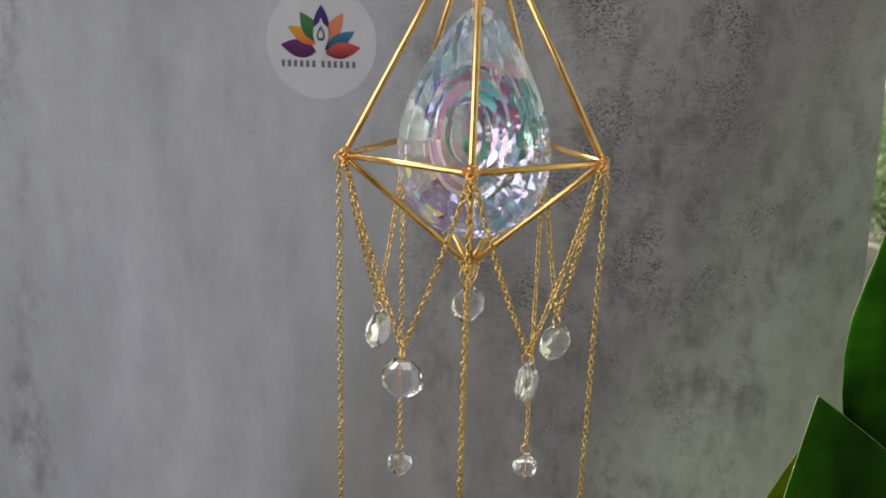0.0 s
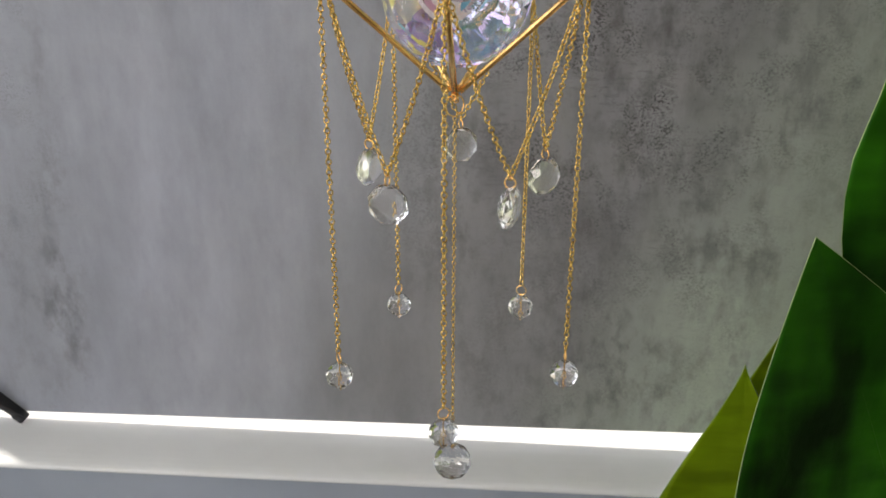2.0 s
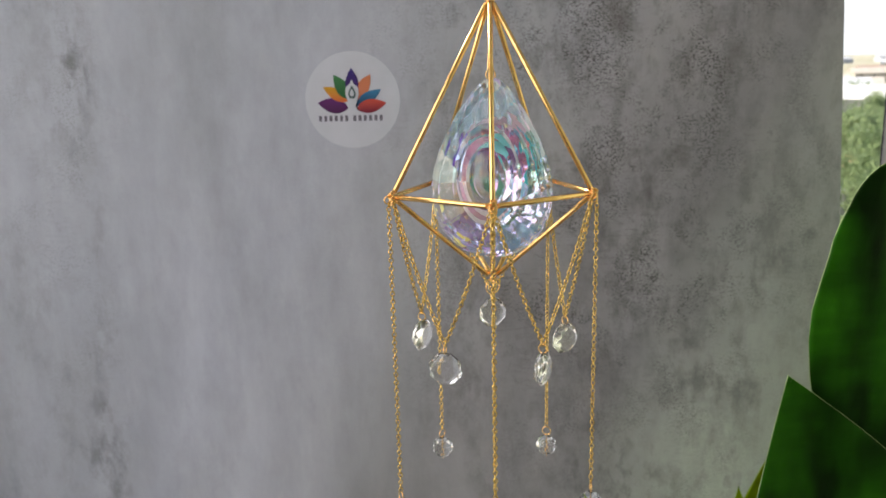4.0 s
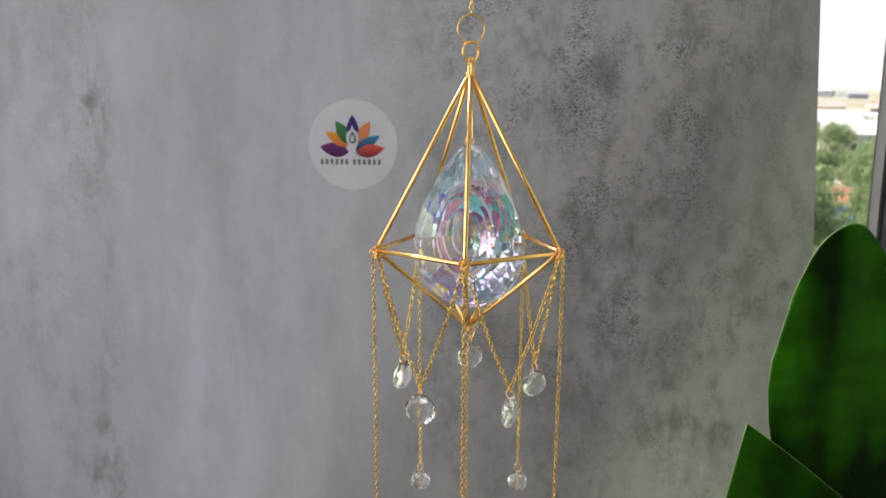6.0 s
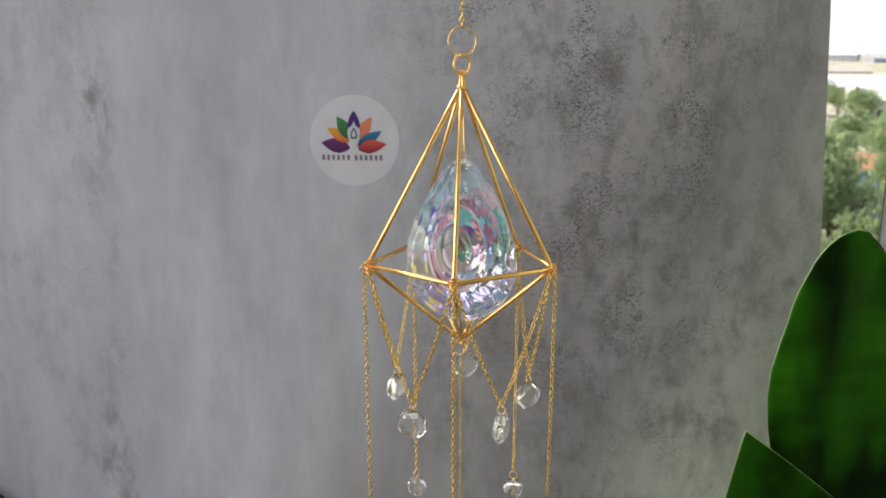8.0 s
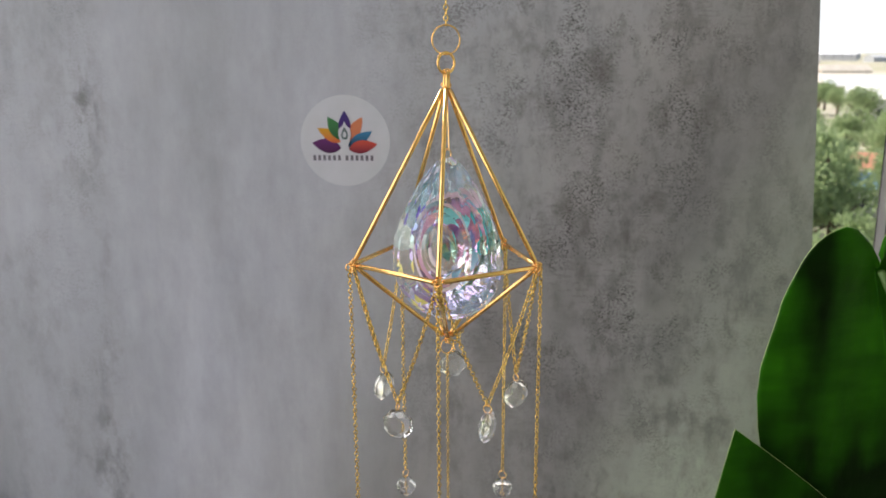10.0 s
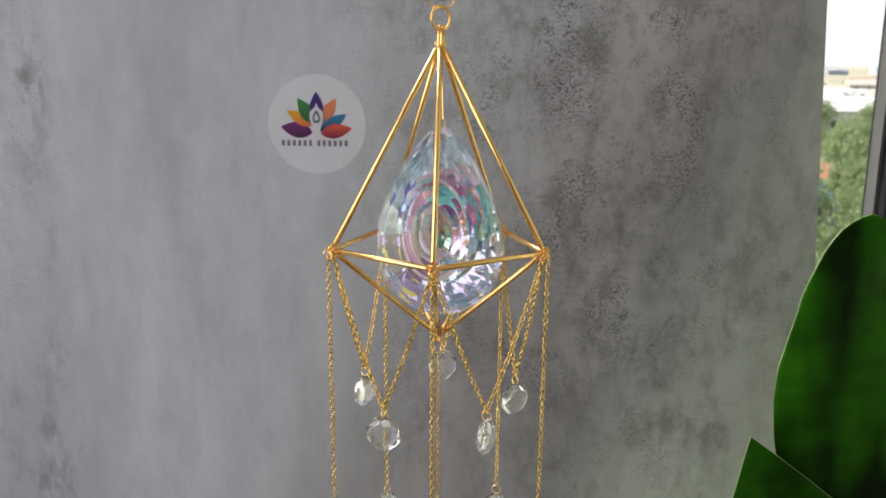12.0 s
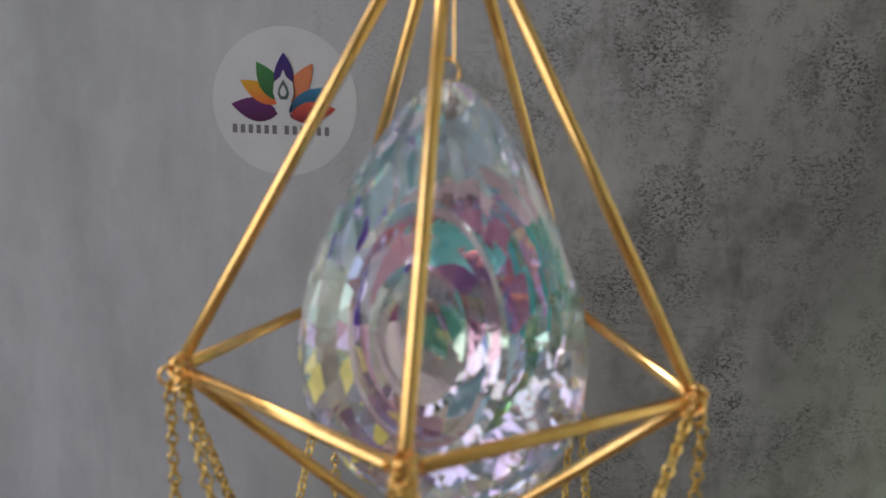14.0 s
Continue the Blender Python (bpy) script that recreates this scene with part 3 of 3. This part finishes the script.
for k in range(5):
    a, b = corner[k], corner[(k + 1) % 5]
    top = apex + Vector((a.x, a.y, 0)).normalized() * 0.0011
    part("upper_rod", rod(a, top, 0.0022, 0.0008), GOLD, catcher, smooth=True)
    part("ring_rod", rod(a, b, 0.0024, 0.0024), GOLD, catcher, smooth=True)
    low = foot + Vector((a.x, a.y, 0)).normalized() * 0.0012
    part("lower_rod", rod(a, low, 0.0022, 0.0010), GOLD, catcher, smooth=True)
    wrap(a, 8, 0.0015, 0.00036)
wrap(foot, 8, 0.0015, 0.00036)
bm = bmesh.new()
for k in range(5):
    t = math.tau * k / 5
    tube(apex + Vector((0.0011 * math.cos(t), 0.0011 * math.sin(t), -0.0012)), apex + Vector((0.0008 * math.cos(t), 0.0008 * math.sin(t), 0.0066)), 0.00075, 0.0, 8, bm)
part("crimped_neck", bm, GOLD, catcher, smooth=True)
wrap(apex + Vector((0, 0, 0.0062)), 6, 0.0014)
wrap(apex + Vector((0, 0, 0.0010)), 3, 0.0019)


def jump_ring(at, big, wire, turn, parent, name="jump_ring", tilt=0):
    bm = torus(bmesh.new(), Matrix.Translation(at) @ pose(0, 0, 0, 90, tilt, turn), big, wire, 28, 8)
    return part(name, bm, GOLD, parent, smooth=True)


jump_ring(apex + Vector((0, 0, 0.0102)), 0.0043, 0.00060, 38, catcher, "top_loop")
jump_ring(apex + Vector((0, 0, 0.0196)), 0.0060, 0.00036, 16, catcher, "top_ring")
up = piece("hanging_chain", chain_mesh([(0, 0, APEX_Z + 0.0252), (0.001, 0, CEIL - AXIS.z - 1.35)], 0.0021, 0.0009, 0.00125, 0.00030), catcher, Matrix())
part("hanging_cord", tube((0.001, 0, CEIL - AXIS.z - 1.35), (0.001, 0, CEIL - AXIS.z), 0.0006, 0, 6), GOLD, catcher)


# cut crystals
def teardrop(k, n):
    """Outline of the large prism: pointed above, round below; unit half-width and height."""
    t = math.tau * k / n
    z = math.cos(t)
    x = math.sin(t) * (1 - 0.36 * z - 0.10 * z * z)
    return x, z


PRISM_N, PRISM_HW, PRISM_HH = 32, 0.0238, 0.0365
# size, depth, half a step of turn, roundness (0: teardrop, 1: oval), lift
PRISM_ROWS = ((1.00, 0.0011, 0.0, 0.0, 0.0), (0.93, 0.0050, 0.5, 0.0, -0.0002), (0.82, 0.0083, 0.0, 0.0, -0.0008),
              (0.62, 0.0101, 0.0, 0.75, -0.0022), (0.565, 0.0090, 0.0, 0.9, -0.0024), (0.50, 0.0107, 0.0, 1.0, -0.0026),
              (0.37, 0.0115, 0.0, 1.0, -0.0026), (0.325, 0.0102, 0.0, 1.0, -0.0026), (0.23, 0.0116, 0.0, 1.0, -0.0026), (0.10, 0.0119, 0.0, 1.0, -0.0026))


def prism_half(bm, s, mats):
    """Half of the large prism: a rim of small triangular facets, broad sloping facets and a stepped oval eye."""
    n = PRISM_N
    rows = []
    for scale, depth, off, around, lift in PRISM_ROWS:
        row = []
        for k in range(n):
            x, z = teardrop(k + off, n)
            e = math.tau * (k + off) / n
            x, z = x + (0.92 * math.sin(e) - x) * around, z + (0.92 * math.cos(e) - z) * around
            # every second facet of the two outer rows lies deeper
            dip = 0.0008 * (k % 2) if len(rows) in (1, 2) else 0.0
            row.append(bm.verts.new((x * PRISM_HW * scale, s * (depth - dip), z * PRISM_HH * scale + lift)))
        rows.append(row)

    def face(verts, m):
        f = bm.faces.new(verts)
        f.material_index = m
    for j, (p, q) in enumerate(zip(rows, rows[1:])):
        m = mats[0] if j < 2 else mats[1] if j < 3 else mats[2]
        for k in range(n):
            a = (k + 1) % n
            if j == 0:
                face((p[k], p[a], q[k]), m)
                face((p[a], q[a], q[k]), m)
            elif j == 1:
                face((p[k], q[a], q[k]), m)
                face((p[k], p[a], q[a]), m)
            else:
                face((p[k], p[a], q[a], q[k]), m)
    face(rows[-1], mats[2])
    return rows


bm = bmesh.new()
near = prism_half(bm, -1, (0, 0, 0))
far = prism_half(bm, 1, (1, 2, 3))
for k in range(PRISM_N):
    a = (k + 1) % PRISM_N
    bm.faces.new((near[0][k], near[0][a], far[0][a], far[0][k]))
bmesh.ops.recalc_face_normals(bm, faces=bm.faces)
# each coated facet has its own film: singly on the rim, in runs of four to six inside
film = bm.faces.layers.float.new("facet")
draw = random.Random(12)
tone_of = {}
for f in bm.faces:
    c = f.calc_center_median()
    if f.material_index == 1:
        f[film] = draw.random()
    elif f.material_index > 1:
        turn = int((math.atan2(c.x, c.z + 0.0026) / math.tau + 0.5) * (9 if f.material_index == 2 else 5))
        ring = round(abs(c.y) * 1.0e4) if f.material_index == 3 else 0
        f[film] = tone_of.setdefault((f.material_index, turn, ring), draw.random())
prism = part("crystal_prism", bm, BODY, catcher, "large faceted teardrop crystal with rainbow iridescent coating")
for m in (COAT_RIM, COAT_TABLE, COAT_EYE):
    prism.data.materials.append(m)
prism.matrix_basis = pose(0.0, 0.0, 0.0088, 0, 1, -15)
jump_ring(Vector((0.0, 0, 0.0462)), 0.0022, 0.00028, 30, catcher, "crystal_ring")
for x in (-0.0011, 0.0011):
    part("crystal_wire", tube((x, 0, 0.0478), apex + Vector((x * 0.3, 0, 0)), 0.00022, 0, 6), GOLD, catcher)


def cut_ball(r, n, rows):
    bm = bmesh.new()
    loops = []
    for j in range(1, rows):
        t = math.pi * j / rows
        off = 0.5 if j % 2 else 0.0
        loops.append(([bm.verts.new((r * math.sin(t) * math.cos(math.tau * (k + off) / n), r * math.sin(t) * math.sin(math.tau * (k + off) / n), r * 0.93 * math.cos(t))) for k in range(n)], off))
    for (p, po), (q, qo) in zip(loops, loops[1:]):
        for k in range(n):
            a, c = (k + 1) % n, (k + 1) % n
            if po > qo:
                bm.faces.new((p[k], q[a], q[k])[::-1])
                bm.faces.new((p[k], p[c], q[a])[::-1])
            else:
                bm.faces.new((p[k], p[c], q[k])[::-1])
                bm.faces.new((p[c], q[a], q[k])[::-1])
    bm.faces.new(loops[0][0])
    bm.faces.new(loops[-1][0][::-1])
    bmesh.ops.recalc_face_normals(bm, faces=bm.faces)
    return bm


def octagon(r, h):
    """Flat eight-sided bead with a bevelled table on both sides."""
    bm = bmesh.new()
    rows = []
    for scale, y, off in ((0.60, -h, 0.5), (0.80, -h * 0.70, 0.0), (0.985, -h * 0.16, 0.5), (0.985, h * 0.16, 0.5), (0.80, h * 0.70, 0.0), (0.60, h, 0.5)):
        rows.append(([bm.verts.new((r * scale * math.cos(math.tau * (k + off) / 8), y, r * scale * math.sin(math.tau * (k + off) / 8))) for k in range(8)], off))
    for (p, po), (q, qo) in zip(rows, rows[1:]):
        for k in range(8):
            a = (k + 1) % 8
            if po == qo:
                bm.faces.new((p[k], p[a], q[a], q[k]))
            elif po > qo:
                bm.faces.new((p[k], q[a], q[k]))
                bm.faces.new((p[k], p[a], q[a]))
            else:
                bm.faces.new((p[k], p[a], q[k]))
                bm.faces.new((p[a], q[a], q[k]))
    bm.faces.new(rows[0][0])
    bm.faces.new(rows[-1][0])
    bmesh.ops.recalc_face_normals(bm, faces=bm.faces)
    return bm


BALL = mesh_of("glass_bead", cut_ball(0.0052, 8, 6), CLEAR)
OCTAGON = mesh_of("octagon_bead", octagon(0.0072, 0.0026), CLEAR)
PIN = mesh_of("bead_pin", tube((0, 0, -0.0060), (0, 0, 0.0060), 0.00024, 0, 6), GOLD)
DROPS = (-0.1300, -0.1225, -0.1188, -0.1200, -0.1272)
for k in range(5):
    c = corner[k]
    out = Vector((c.x, c.y, 0)).normalized()
    hang = c + out * 0.0014 + Vector((0, 0, -0.0022))
    end = Vector((hang.x * 0.985, hang.y * 0.985, DROPS[k]))
    ch = piece("drop_chain", chain_mesh([hang, end]), catcher, Matrix())
    jump_ring(hang + Vector((0, 0, 0.0010)), 0.0016, 0.0003, 30 + 40 * k, ch)
    jump_ring(end + Vector((0, 0, -0.0020)), 0.0020, 0.00026, 20 + 70 * k, ch)
    bead = end + Vector((0, 0, -0.0092))
    tagged(piece("glass_bead", BALL, ch, Matrix.Translation(bead) @ pose(0, 0, 0, 6, -5, 33 * k)), "small clear faceted glass ball")
    piece("bead_pin", PIN, ch, Matrix.Translation(bead))
TURNS = (66, 34, 24, 58, -18)
LOWS = (-0.0568, -0.0566, -0.0515, -0.0545, -0.0570)
for k in range(5):
    a, c = corner[k], corner[(k + 1) % 5]
    mid = (a + c) / 2
    low = Vector((mid.x * 0.97, mid.y * 0.97, LOWS[k]))
    pts = []
    for p, q in ((a, low), (low, c)):
        for i in range(9):
            s = i / 8
            v = p.lerp(q, s)
            v.z -= 0.0028 * math.sin(math.pi * s)
            pts.append(v)
    ch = piece("swag_chain", chain_mesh([p for i, p in enumerate(pts) if i != 9]), catcher, Matrix())
    jump_ring(low + Vector((0, 0, -0.0018)), 0.0018, 0.0003, TURNS[k] + 90, ch)
    tagged(piece("octagon_bead", OCTAGON, ch, Matrix.Translation(low + Vector((0, 0, -0.0098))) @ pose(0, 0, 0, 3, 4 - 2 * k, TURNS[k])), "clear octagonal cut-glass bead")
jump_ring(foot + Vector((0, 0, -0.0042)), 0.0036, 0.00028, 35, catcher, "base_ring")
END = -0.1680
ch = piece("centre_chain", chain_mesh([foot + Vector((0, 0, -0.0078)), Vector((0, 0, END))], 0.00145, 0.00062, 0.00080, 0.00023), catcher, Matrix())
jump_ring(Vector((0, 0, END - 0.0025)), 0.0026, 0.00030, 80, ch)
tagged(part("glass_ball", cut_ball(0.0076, 10, 7), CLEAR, ch), "larger clear faceted glass ball").location = (0, 0, END - 0.0115)

# ---------------------------------------------------------------- the plant
POT = Vector((0.335, 0.300, FLOOR))
plant = thing("potted_plant", POT, "potted plant with broad glossy dark green leaves", "plant")
bm = bmesh.new()
prof = [(0.085, 0.0), (0.09, 0.006), (0.115, 0.50), (0.122, 0.505), (0.122, 0.53), (0.108, 0.53), (0.104, 0.49), (0.0, 0.49)]
loops = [[bm.verts.new((r * math.cos(k * math.tau / 36), r * math.sin(k * math.tau / 36), z)) for k in range(36)] for r, z in prof[:-1]]
for p, q in zip(loops, loops[1:]):
    for k in range(36):
        bm.faces.new((p[k], p[(k + 1) % 36], q[(k + 1) % 36], q[k]))
bm.faces.new(loops[0][::-1])
part("pot", bm, TERRACOTTA, plant, "tall dark planter", True)
bm = bmesh.new()
bmesh.ops.create_circle(bm, cap_ends=True, radius=0.105, segments=36, matrix=Matrix.Translation((0, 0, 0.488)))
part("soil", bm, EARTH, plant)


def leaf(tip, axis, length, left, right, power, lobe, fold, droop, mat, lean=0.0, wave=0.0, heart=None):
    """A broad leaf whose blade hangs from its base towards tip: half-widths to both sides, rounded lobes behind
    the base, folded a little along the midrib and drooping to its tip; a pale rim round it paints its edge light."""
    axis = Vector(axis).normalized()
    nrm = Vector((lean, -1, 0.15))
    nrm = (nrm - axis * nrm.dot(axis)).normalized()
    side = axis.cross(nrm).normalized()
    if side.x < 0:
        side = -side
    tip = Vector(tip) - POT
    base = tip - axis * length
    rows, nu, nv = [], 44 if heart else 20, 24 if heart else 40
    bm = bmesh.new()
    for j in range(nv + 1):
        s = j / nv
        row = []
        for i in range(nu + 1):
            u = -1 + 2 * i / nu
            w = (right if u > 0 else left) * math.sin(math.pi * min(1.0, 0.06 + 0.94 * s) ** 0.9) ** power
            wob = 1 + wave * math.sin(7 * s + 2 * u)
            p = base + axis * (length * s - lobe * abs(u) ** 1.6 * (1 - s) ** 1.6) + side * (u * w * wob)
            if heart:
                # polar blade: the reach from the base falls off from the tip round to the lobes
                ang = radians(174) * abs(u)
                reach = np.interp(math.degrees(ang), (0, 14, 30, 50, 75, 100, 130, 155, 174), heart) * (1.0 if u < 0 else 0.92)
                rho = 1 - s
                p = base + (axis * math.cos(ang) + side * math.copysign(math.sin(ang), u)) * reach * rho
                w = abs(math.sin(ang)) * reach * rho
            p += nrm * (fold * abs(u) * w - droop * (s - 0.4) ** 2 * length + wave * 0.02 * math.sin(9 * s + 5 * u) * abs(u))
            row.append(bm.verts.new(p))
        rows.append(row)
    for p, q in zip(rows, rows[1:]):
        for i in range(nu):
            bm.faces.new((p[i], p[i + 1], q[i + 1], q[i]))
    outline = [v.co.copy() for v in rows[0]] if heart else [r[0].co.copy() for r in rows] + [r[-1].co.copy() for r in reversed(rows)]
    midrib = [r[nu // 2].co.copy() for r in (reversed(rows) if heart else rows)]
    blade = part("leaf", bm, mat, plant, smooth=True)
    sol = blade.modifiers.new("thickness", "SOLIDIFY")
    sol.thickness, sol.offset = 0.0006, 0

    def line(pts, r, name, m, parent, taper=0.0):
        bm = bmesh.new()
        loops = []
        for k, p in enumerate(pts):
            w = (pts[min(k + 1, len(pts) - 1)] - pts[max(k - 1, 0)]).normalized()
            f = w.to_track_quat("Z", "Y").to_matrix()
            rr = r * (1 - taper * k / len(pts))
            loops.append([bm.verts.new(p + f @ Vector((rr * math.cos(e * math.tau / 6), rr * math.sin(e * math.tau / 6), 0))) for e in range(6)])
        for p, q in zip(loops, loops[1:]):
            for e in range(6):
                bm.faces.new((p[e], p[(e + 1) % 6], q[(e + 1) % 6], q[e]))
        bm.faces.new(loops[0][::-1])
        bm.faces.new(loops[-1])
        return part(name, bm, m, parent, smooth=True)
    line(outline, 0.00024, "rim", RIM_LIGHT, blade)
    line(midrib, 0.0009, "midrib", mat, blade, 0.75)
    top = Vector((0.02 * math.cos(length * 90), 0.02 * math.sin(length * 90), 0.488))
    stalk = []
    for k in range(15):
        s = k / 14
        v = top.lerp(base, s)
        v += Vector((0.05 * math.sin(math.pi * s), 0.03 * math.sin(math.pi * s), 0))
        stalk.append(v)
    line(stalk, 0.0028, "stalk", STEM, plant, 0.4)
    return blade


# upper heart-shaped leaf, front leaf, and the two pale ones behind
leaf((0.2612, 0.319, 0.1423), (0.20, 0.04, -0.97), 0.1855, 0.063, 0.060, 0.62, 0.037, 0.10, 0.08, SHADED_LEAF, 0.12, 0.0,
     (0.1855, 0.1660, 0.1376, 0.0983, 0.0623, 0.0480, 0.0393, 0.0306, 0.0087))
leaf((0.1495, 0.2890, 0.2440), (-0.38, -0.02, 0.91), 0.250, 0.082, 0.056, 1.0, 0.02, 0.10, 0.05, SHADED_LEAF, 0.10, 0.01)
leaf((0.1480, 0.343, 0.1555), (-0.06, 0.0, 1.0), 0.215, 0.054, 0.050, 1.25, 0.01, 0.12, 0.05, LIT_LEAF, -0.10, 0.01)
leaf((0.1800, 0.362, 0.1800), (0.10, 0.0, 1.0), 0.150, 0.030, 0.032, 1.0, 0.01, 0.12, 0.05, LIT_LEAF, 0.10, 0.01)
leaf((0.325, 0.366, 0.200), (0.35, 0.15, -0.92), 0.150, 0.050, 0.050, 0.70, 0.03, 0.14, 0.10, SHADED_LEAF, 0.2, 0.02)

# ---------------------------------------------------------------- outside
LAND_Z = -14.0
bm = bmesh.new()
bmesh.ops.create_grid(bm, x_segments=60, y_segments=60, size=2600)
for v in bm.verts:
    d = math.hypot(v.co.x, v.co.y)
    v.co.z = LAND_Z + 4.0 * noise.noise(v.co * 0.004) * min(1, d / 900) + max(0, d - 900) * 0.006
structure("ground", bm, LAND, "green and brown land reaching to the horizon", "ground")


bm = bmesh.new()
arc = [[bm.verts.new((2500 * math.sin(radians(a)), 2500 * math.cos(radians(a)), z)) for z in (-60, 160, 420, 760)] for a in range(6, 58, 4)]
for p, q in zip(arc, arc[1:]):
    for k in range(3):
        bm.faces.new((p[k], q[k], q[k + 1], p[k + 1]))
BRIGHT, nt, b = material("bright_sky", (0.0, 0.0, 0.0), 1.0)
b.inputs["Emission Color"].default_value, b.inputs["Emission Strength"].default_value = (0.96, 0.98, 1.0, 1), 0.95
structure("backdrop", bm, BRIGHT, "bright hazy white sky beyond the window", "sky")


def heading(az, dist, z=LAND_Z):
    return Vector((dist * math.sin(radians(az)), dist * math.cos(radians(az)), z))


def tree_meshes(seed):
    rnd = random.Random(seed)
    trunk = bmesh.new()
    tube((0, 0, -0.6), (0.1, 0, 3.4), 0.28, 0, 9, trunk)
    tips = []
    for k in range(7):
        a = k * 2.4 + rnd.random()
        p = Vector((0.1, 0, 2.0 + 0.25 * k))
        q = p + Vector((math.cos(a) * rnd.uniform(1.2, 2.4), math.sin(a) * rnd.uniform(1.2, 2.4), rnd.uniform(1.2, 2.6)))
        tube(p, q, 0.10, 0, 6, trunk)
        tips.append(q)
    verts, faces = [], []
    blobs = [(t, rnd.uniform(1.1, 1.7)) for t in tips] + [(Vector((rnd.uniform(-1.2, 1.2), rnd.uniform(-1.2, 1.2), rnd.uniform(4.2, 6.6))), rnd.uniform(1.0, 1.6)) for _ in range(8)]
    for c, r in blobs:
        for _ in range(150):
            d = Vector((rnd.gauss(0, 1), rnd.gauss(0, 1), rnd.gauss(0, 1))).normalized()
            p = c + d * r * rnd.uniform(0.55, 1.08)
            q = Euler((rnd.uniform(0, 6.3), rnd.uniform(0, 6.3), rnd.uniform(0, 6.3))).to_matrix()
            w = rnd.uniform(0.13, 0.26)
            o = len(verts)
            verts += [p + q @ Vector(v) * w for v in ((-1, 0, 0), (0, -0.55, 0.1), (1, 0, 0), (0, 0.55, 0.1))]
            faces.append((o, o + 1, o + 2, o + 3))
    me = bpy.data.meshes.new("crown")
    me.from_pydata(verts, [], faces)
    me.materials.append(HAZED_TREE)
    return mesh_of("trunk", trunk, BARK, True), me


rnd = random.Random(11)
kinds = []
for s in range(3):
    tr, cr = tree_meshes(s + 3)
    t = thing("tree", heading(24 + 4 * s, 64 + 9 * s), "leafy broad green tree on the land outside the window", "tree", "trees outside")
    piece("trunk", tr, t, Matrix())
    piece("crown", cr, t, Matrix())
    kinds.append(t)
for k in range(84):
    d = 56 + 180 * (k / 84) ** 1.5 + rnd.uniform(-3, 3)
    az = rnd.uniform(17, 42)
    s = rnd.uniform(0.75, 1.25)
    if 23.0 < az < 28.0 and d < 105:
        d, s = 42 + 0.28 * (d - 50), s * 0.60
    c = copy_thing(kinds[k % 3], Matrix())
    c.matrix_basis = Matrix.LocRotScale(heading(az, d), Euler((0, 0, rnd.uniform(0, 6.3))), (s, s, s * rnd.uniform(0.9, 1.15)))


def house(at, turn, w, d, h, wall, roof, label, storeys=2, bays=4):
    ob = thing("house", at, label, "building", "buildings outside")
    ob.rotation_euler = (0, 0, radians(turn))
    part("wall", box((-w / 2, -d / 2, 0), (w / 2, d / 2, h)), wall, ob)
    bm = bmesh.new()
    e = 0.5
    vs = [bm.verts.new(v) for v in ((-w / 2 - e, -d / 2 - e, h), (w / 2 + e, -d / 2 - e, h), (w / 2 + e, d / 2 + e, h), (-w / 2 - e, d / 2 + e, h), (-w / 2 - e, 0, h + d * 0.22), (w / 2 + e, 0, h + d * 0.22))]
    for f in ((0, 1, 5, 4), (2, 3, 4, 5), (1, 2, 5), (3, 0, 4), (3, 2, 1, 0)):
        bm.faces.new([vs[k] for k in f])
    part("roof", bm, roof, ob)
    for s in range(storeys):
        for k in range(bays):
            x = -w / 2 + w * (k + 0.5) / bays
            z = h * (s + 0.35) / storeys
            part("window", box((x - 0.5, -d / 2 - 0.06, z), (x + 0.5, -d / 2 + 0.1, z + h * 0.35 / storeys)), DARK_GLASS, ob)
    return ob


house(heading(28.4, 178, LAND_Z), -24, 26, 11, 6.2, RENDERED, RENDERED, "low white rendered building behind the trees", 1, 7)
house(heading(24.7, 84, LAND_Z), 8, 7, 5, 2.6, RENDERED, BLUE_ROOF, "small house with a blue metal roof among trees", 1, 3)
house(heading(26.0, 97, LAND_Z), -24, 8, 6, 3.0, RENDERED, ROOF, "small house with a clay roof among trees", 1, 3)
for k in range(22):
    az, d = 17 + 1.15 * k + rnd.uniform(-0.5, 0.5), rnd.uniform(260, 640)
    house(heading(az, d, LAND_Z), rnd.uniform(-35, 35), rnd.uniform(14, 34), 12, rnd.uniform(3.5, 7.5), SAND_WALL, rnd.choice((SAND_WALL, HAZE_GREY, ROOF_PALE)), "pale sand-coloured block in the hazy distance", 2, 5)
for k in range(14):
    az, d = 18 + 1.6 * k + rnd.uniform(-0.6, 0.6), rnd.uniform(900, 1500)
    house(heading(az, d, LAND_Z), rnd.uniform(-40, 40), rnd.uniform(18, 60), 14, rnd.uniform(4, 11), HAZE_GREY, HAZE_GREY, "pale grey building block far off near the horizon", 3, 5)
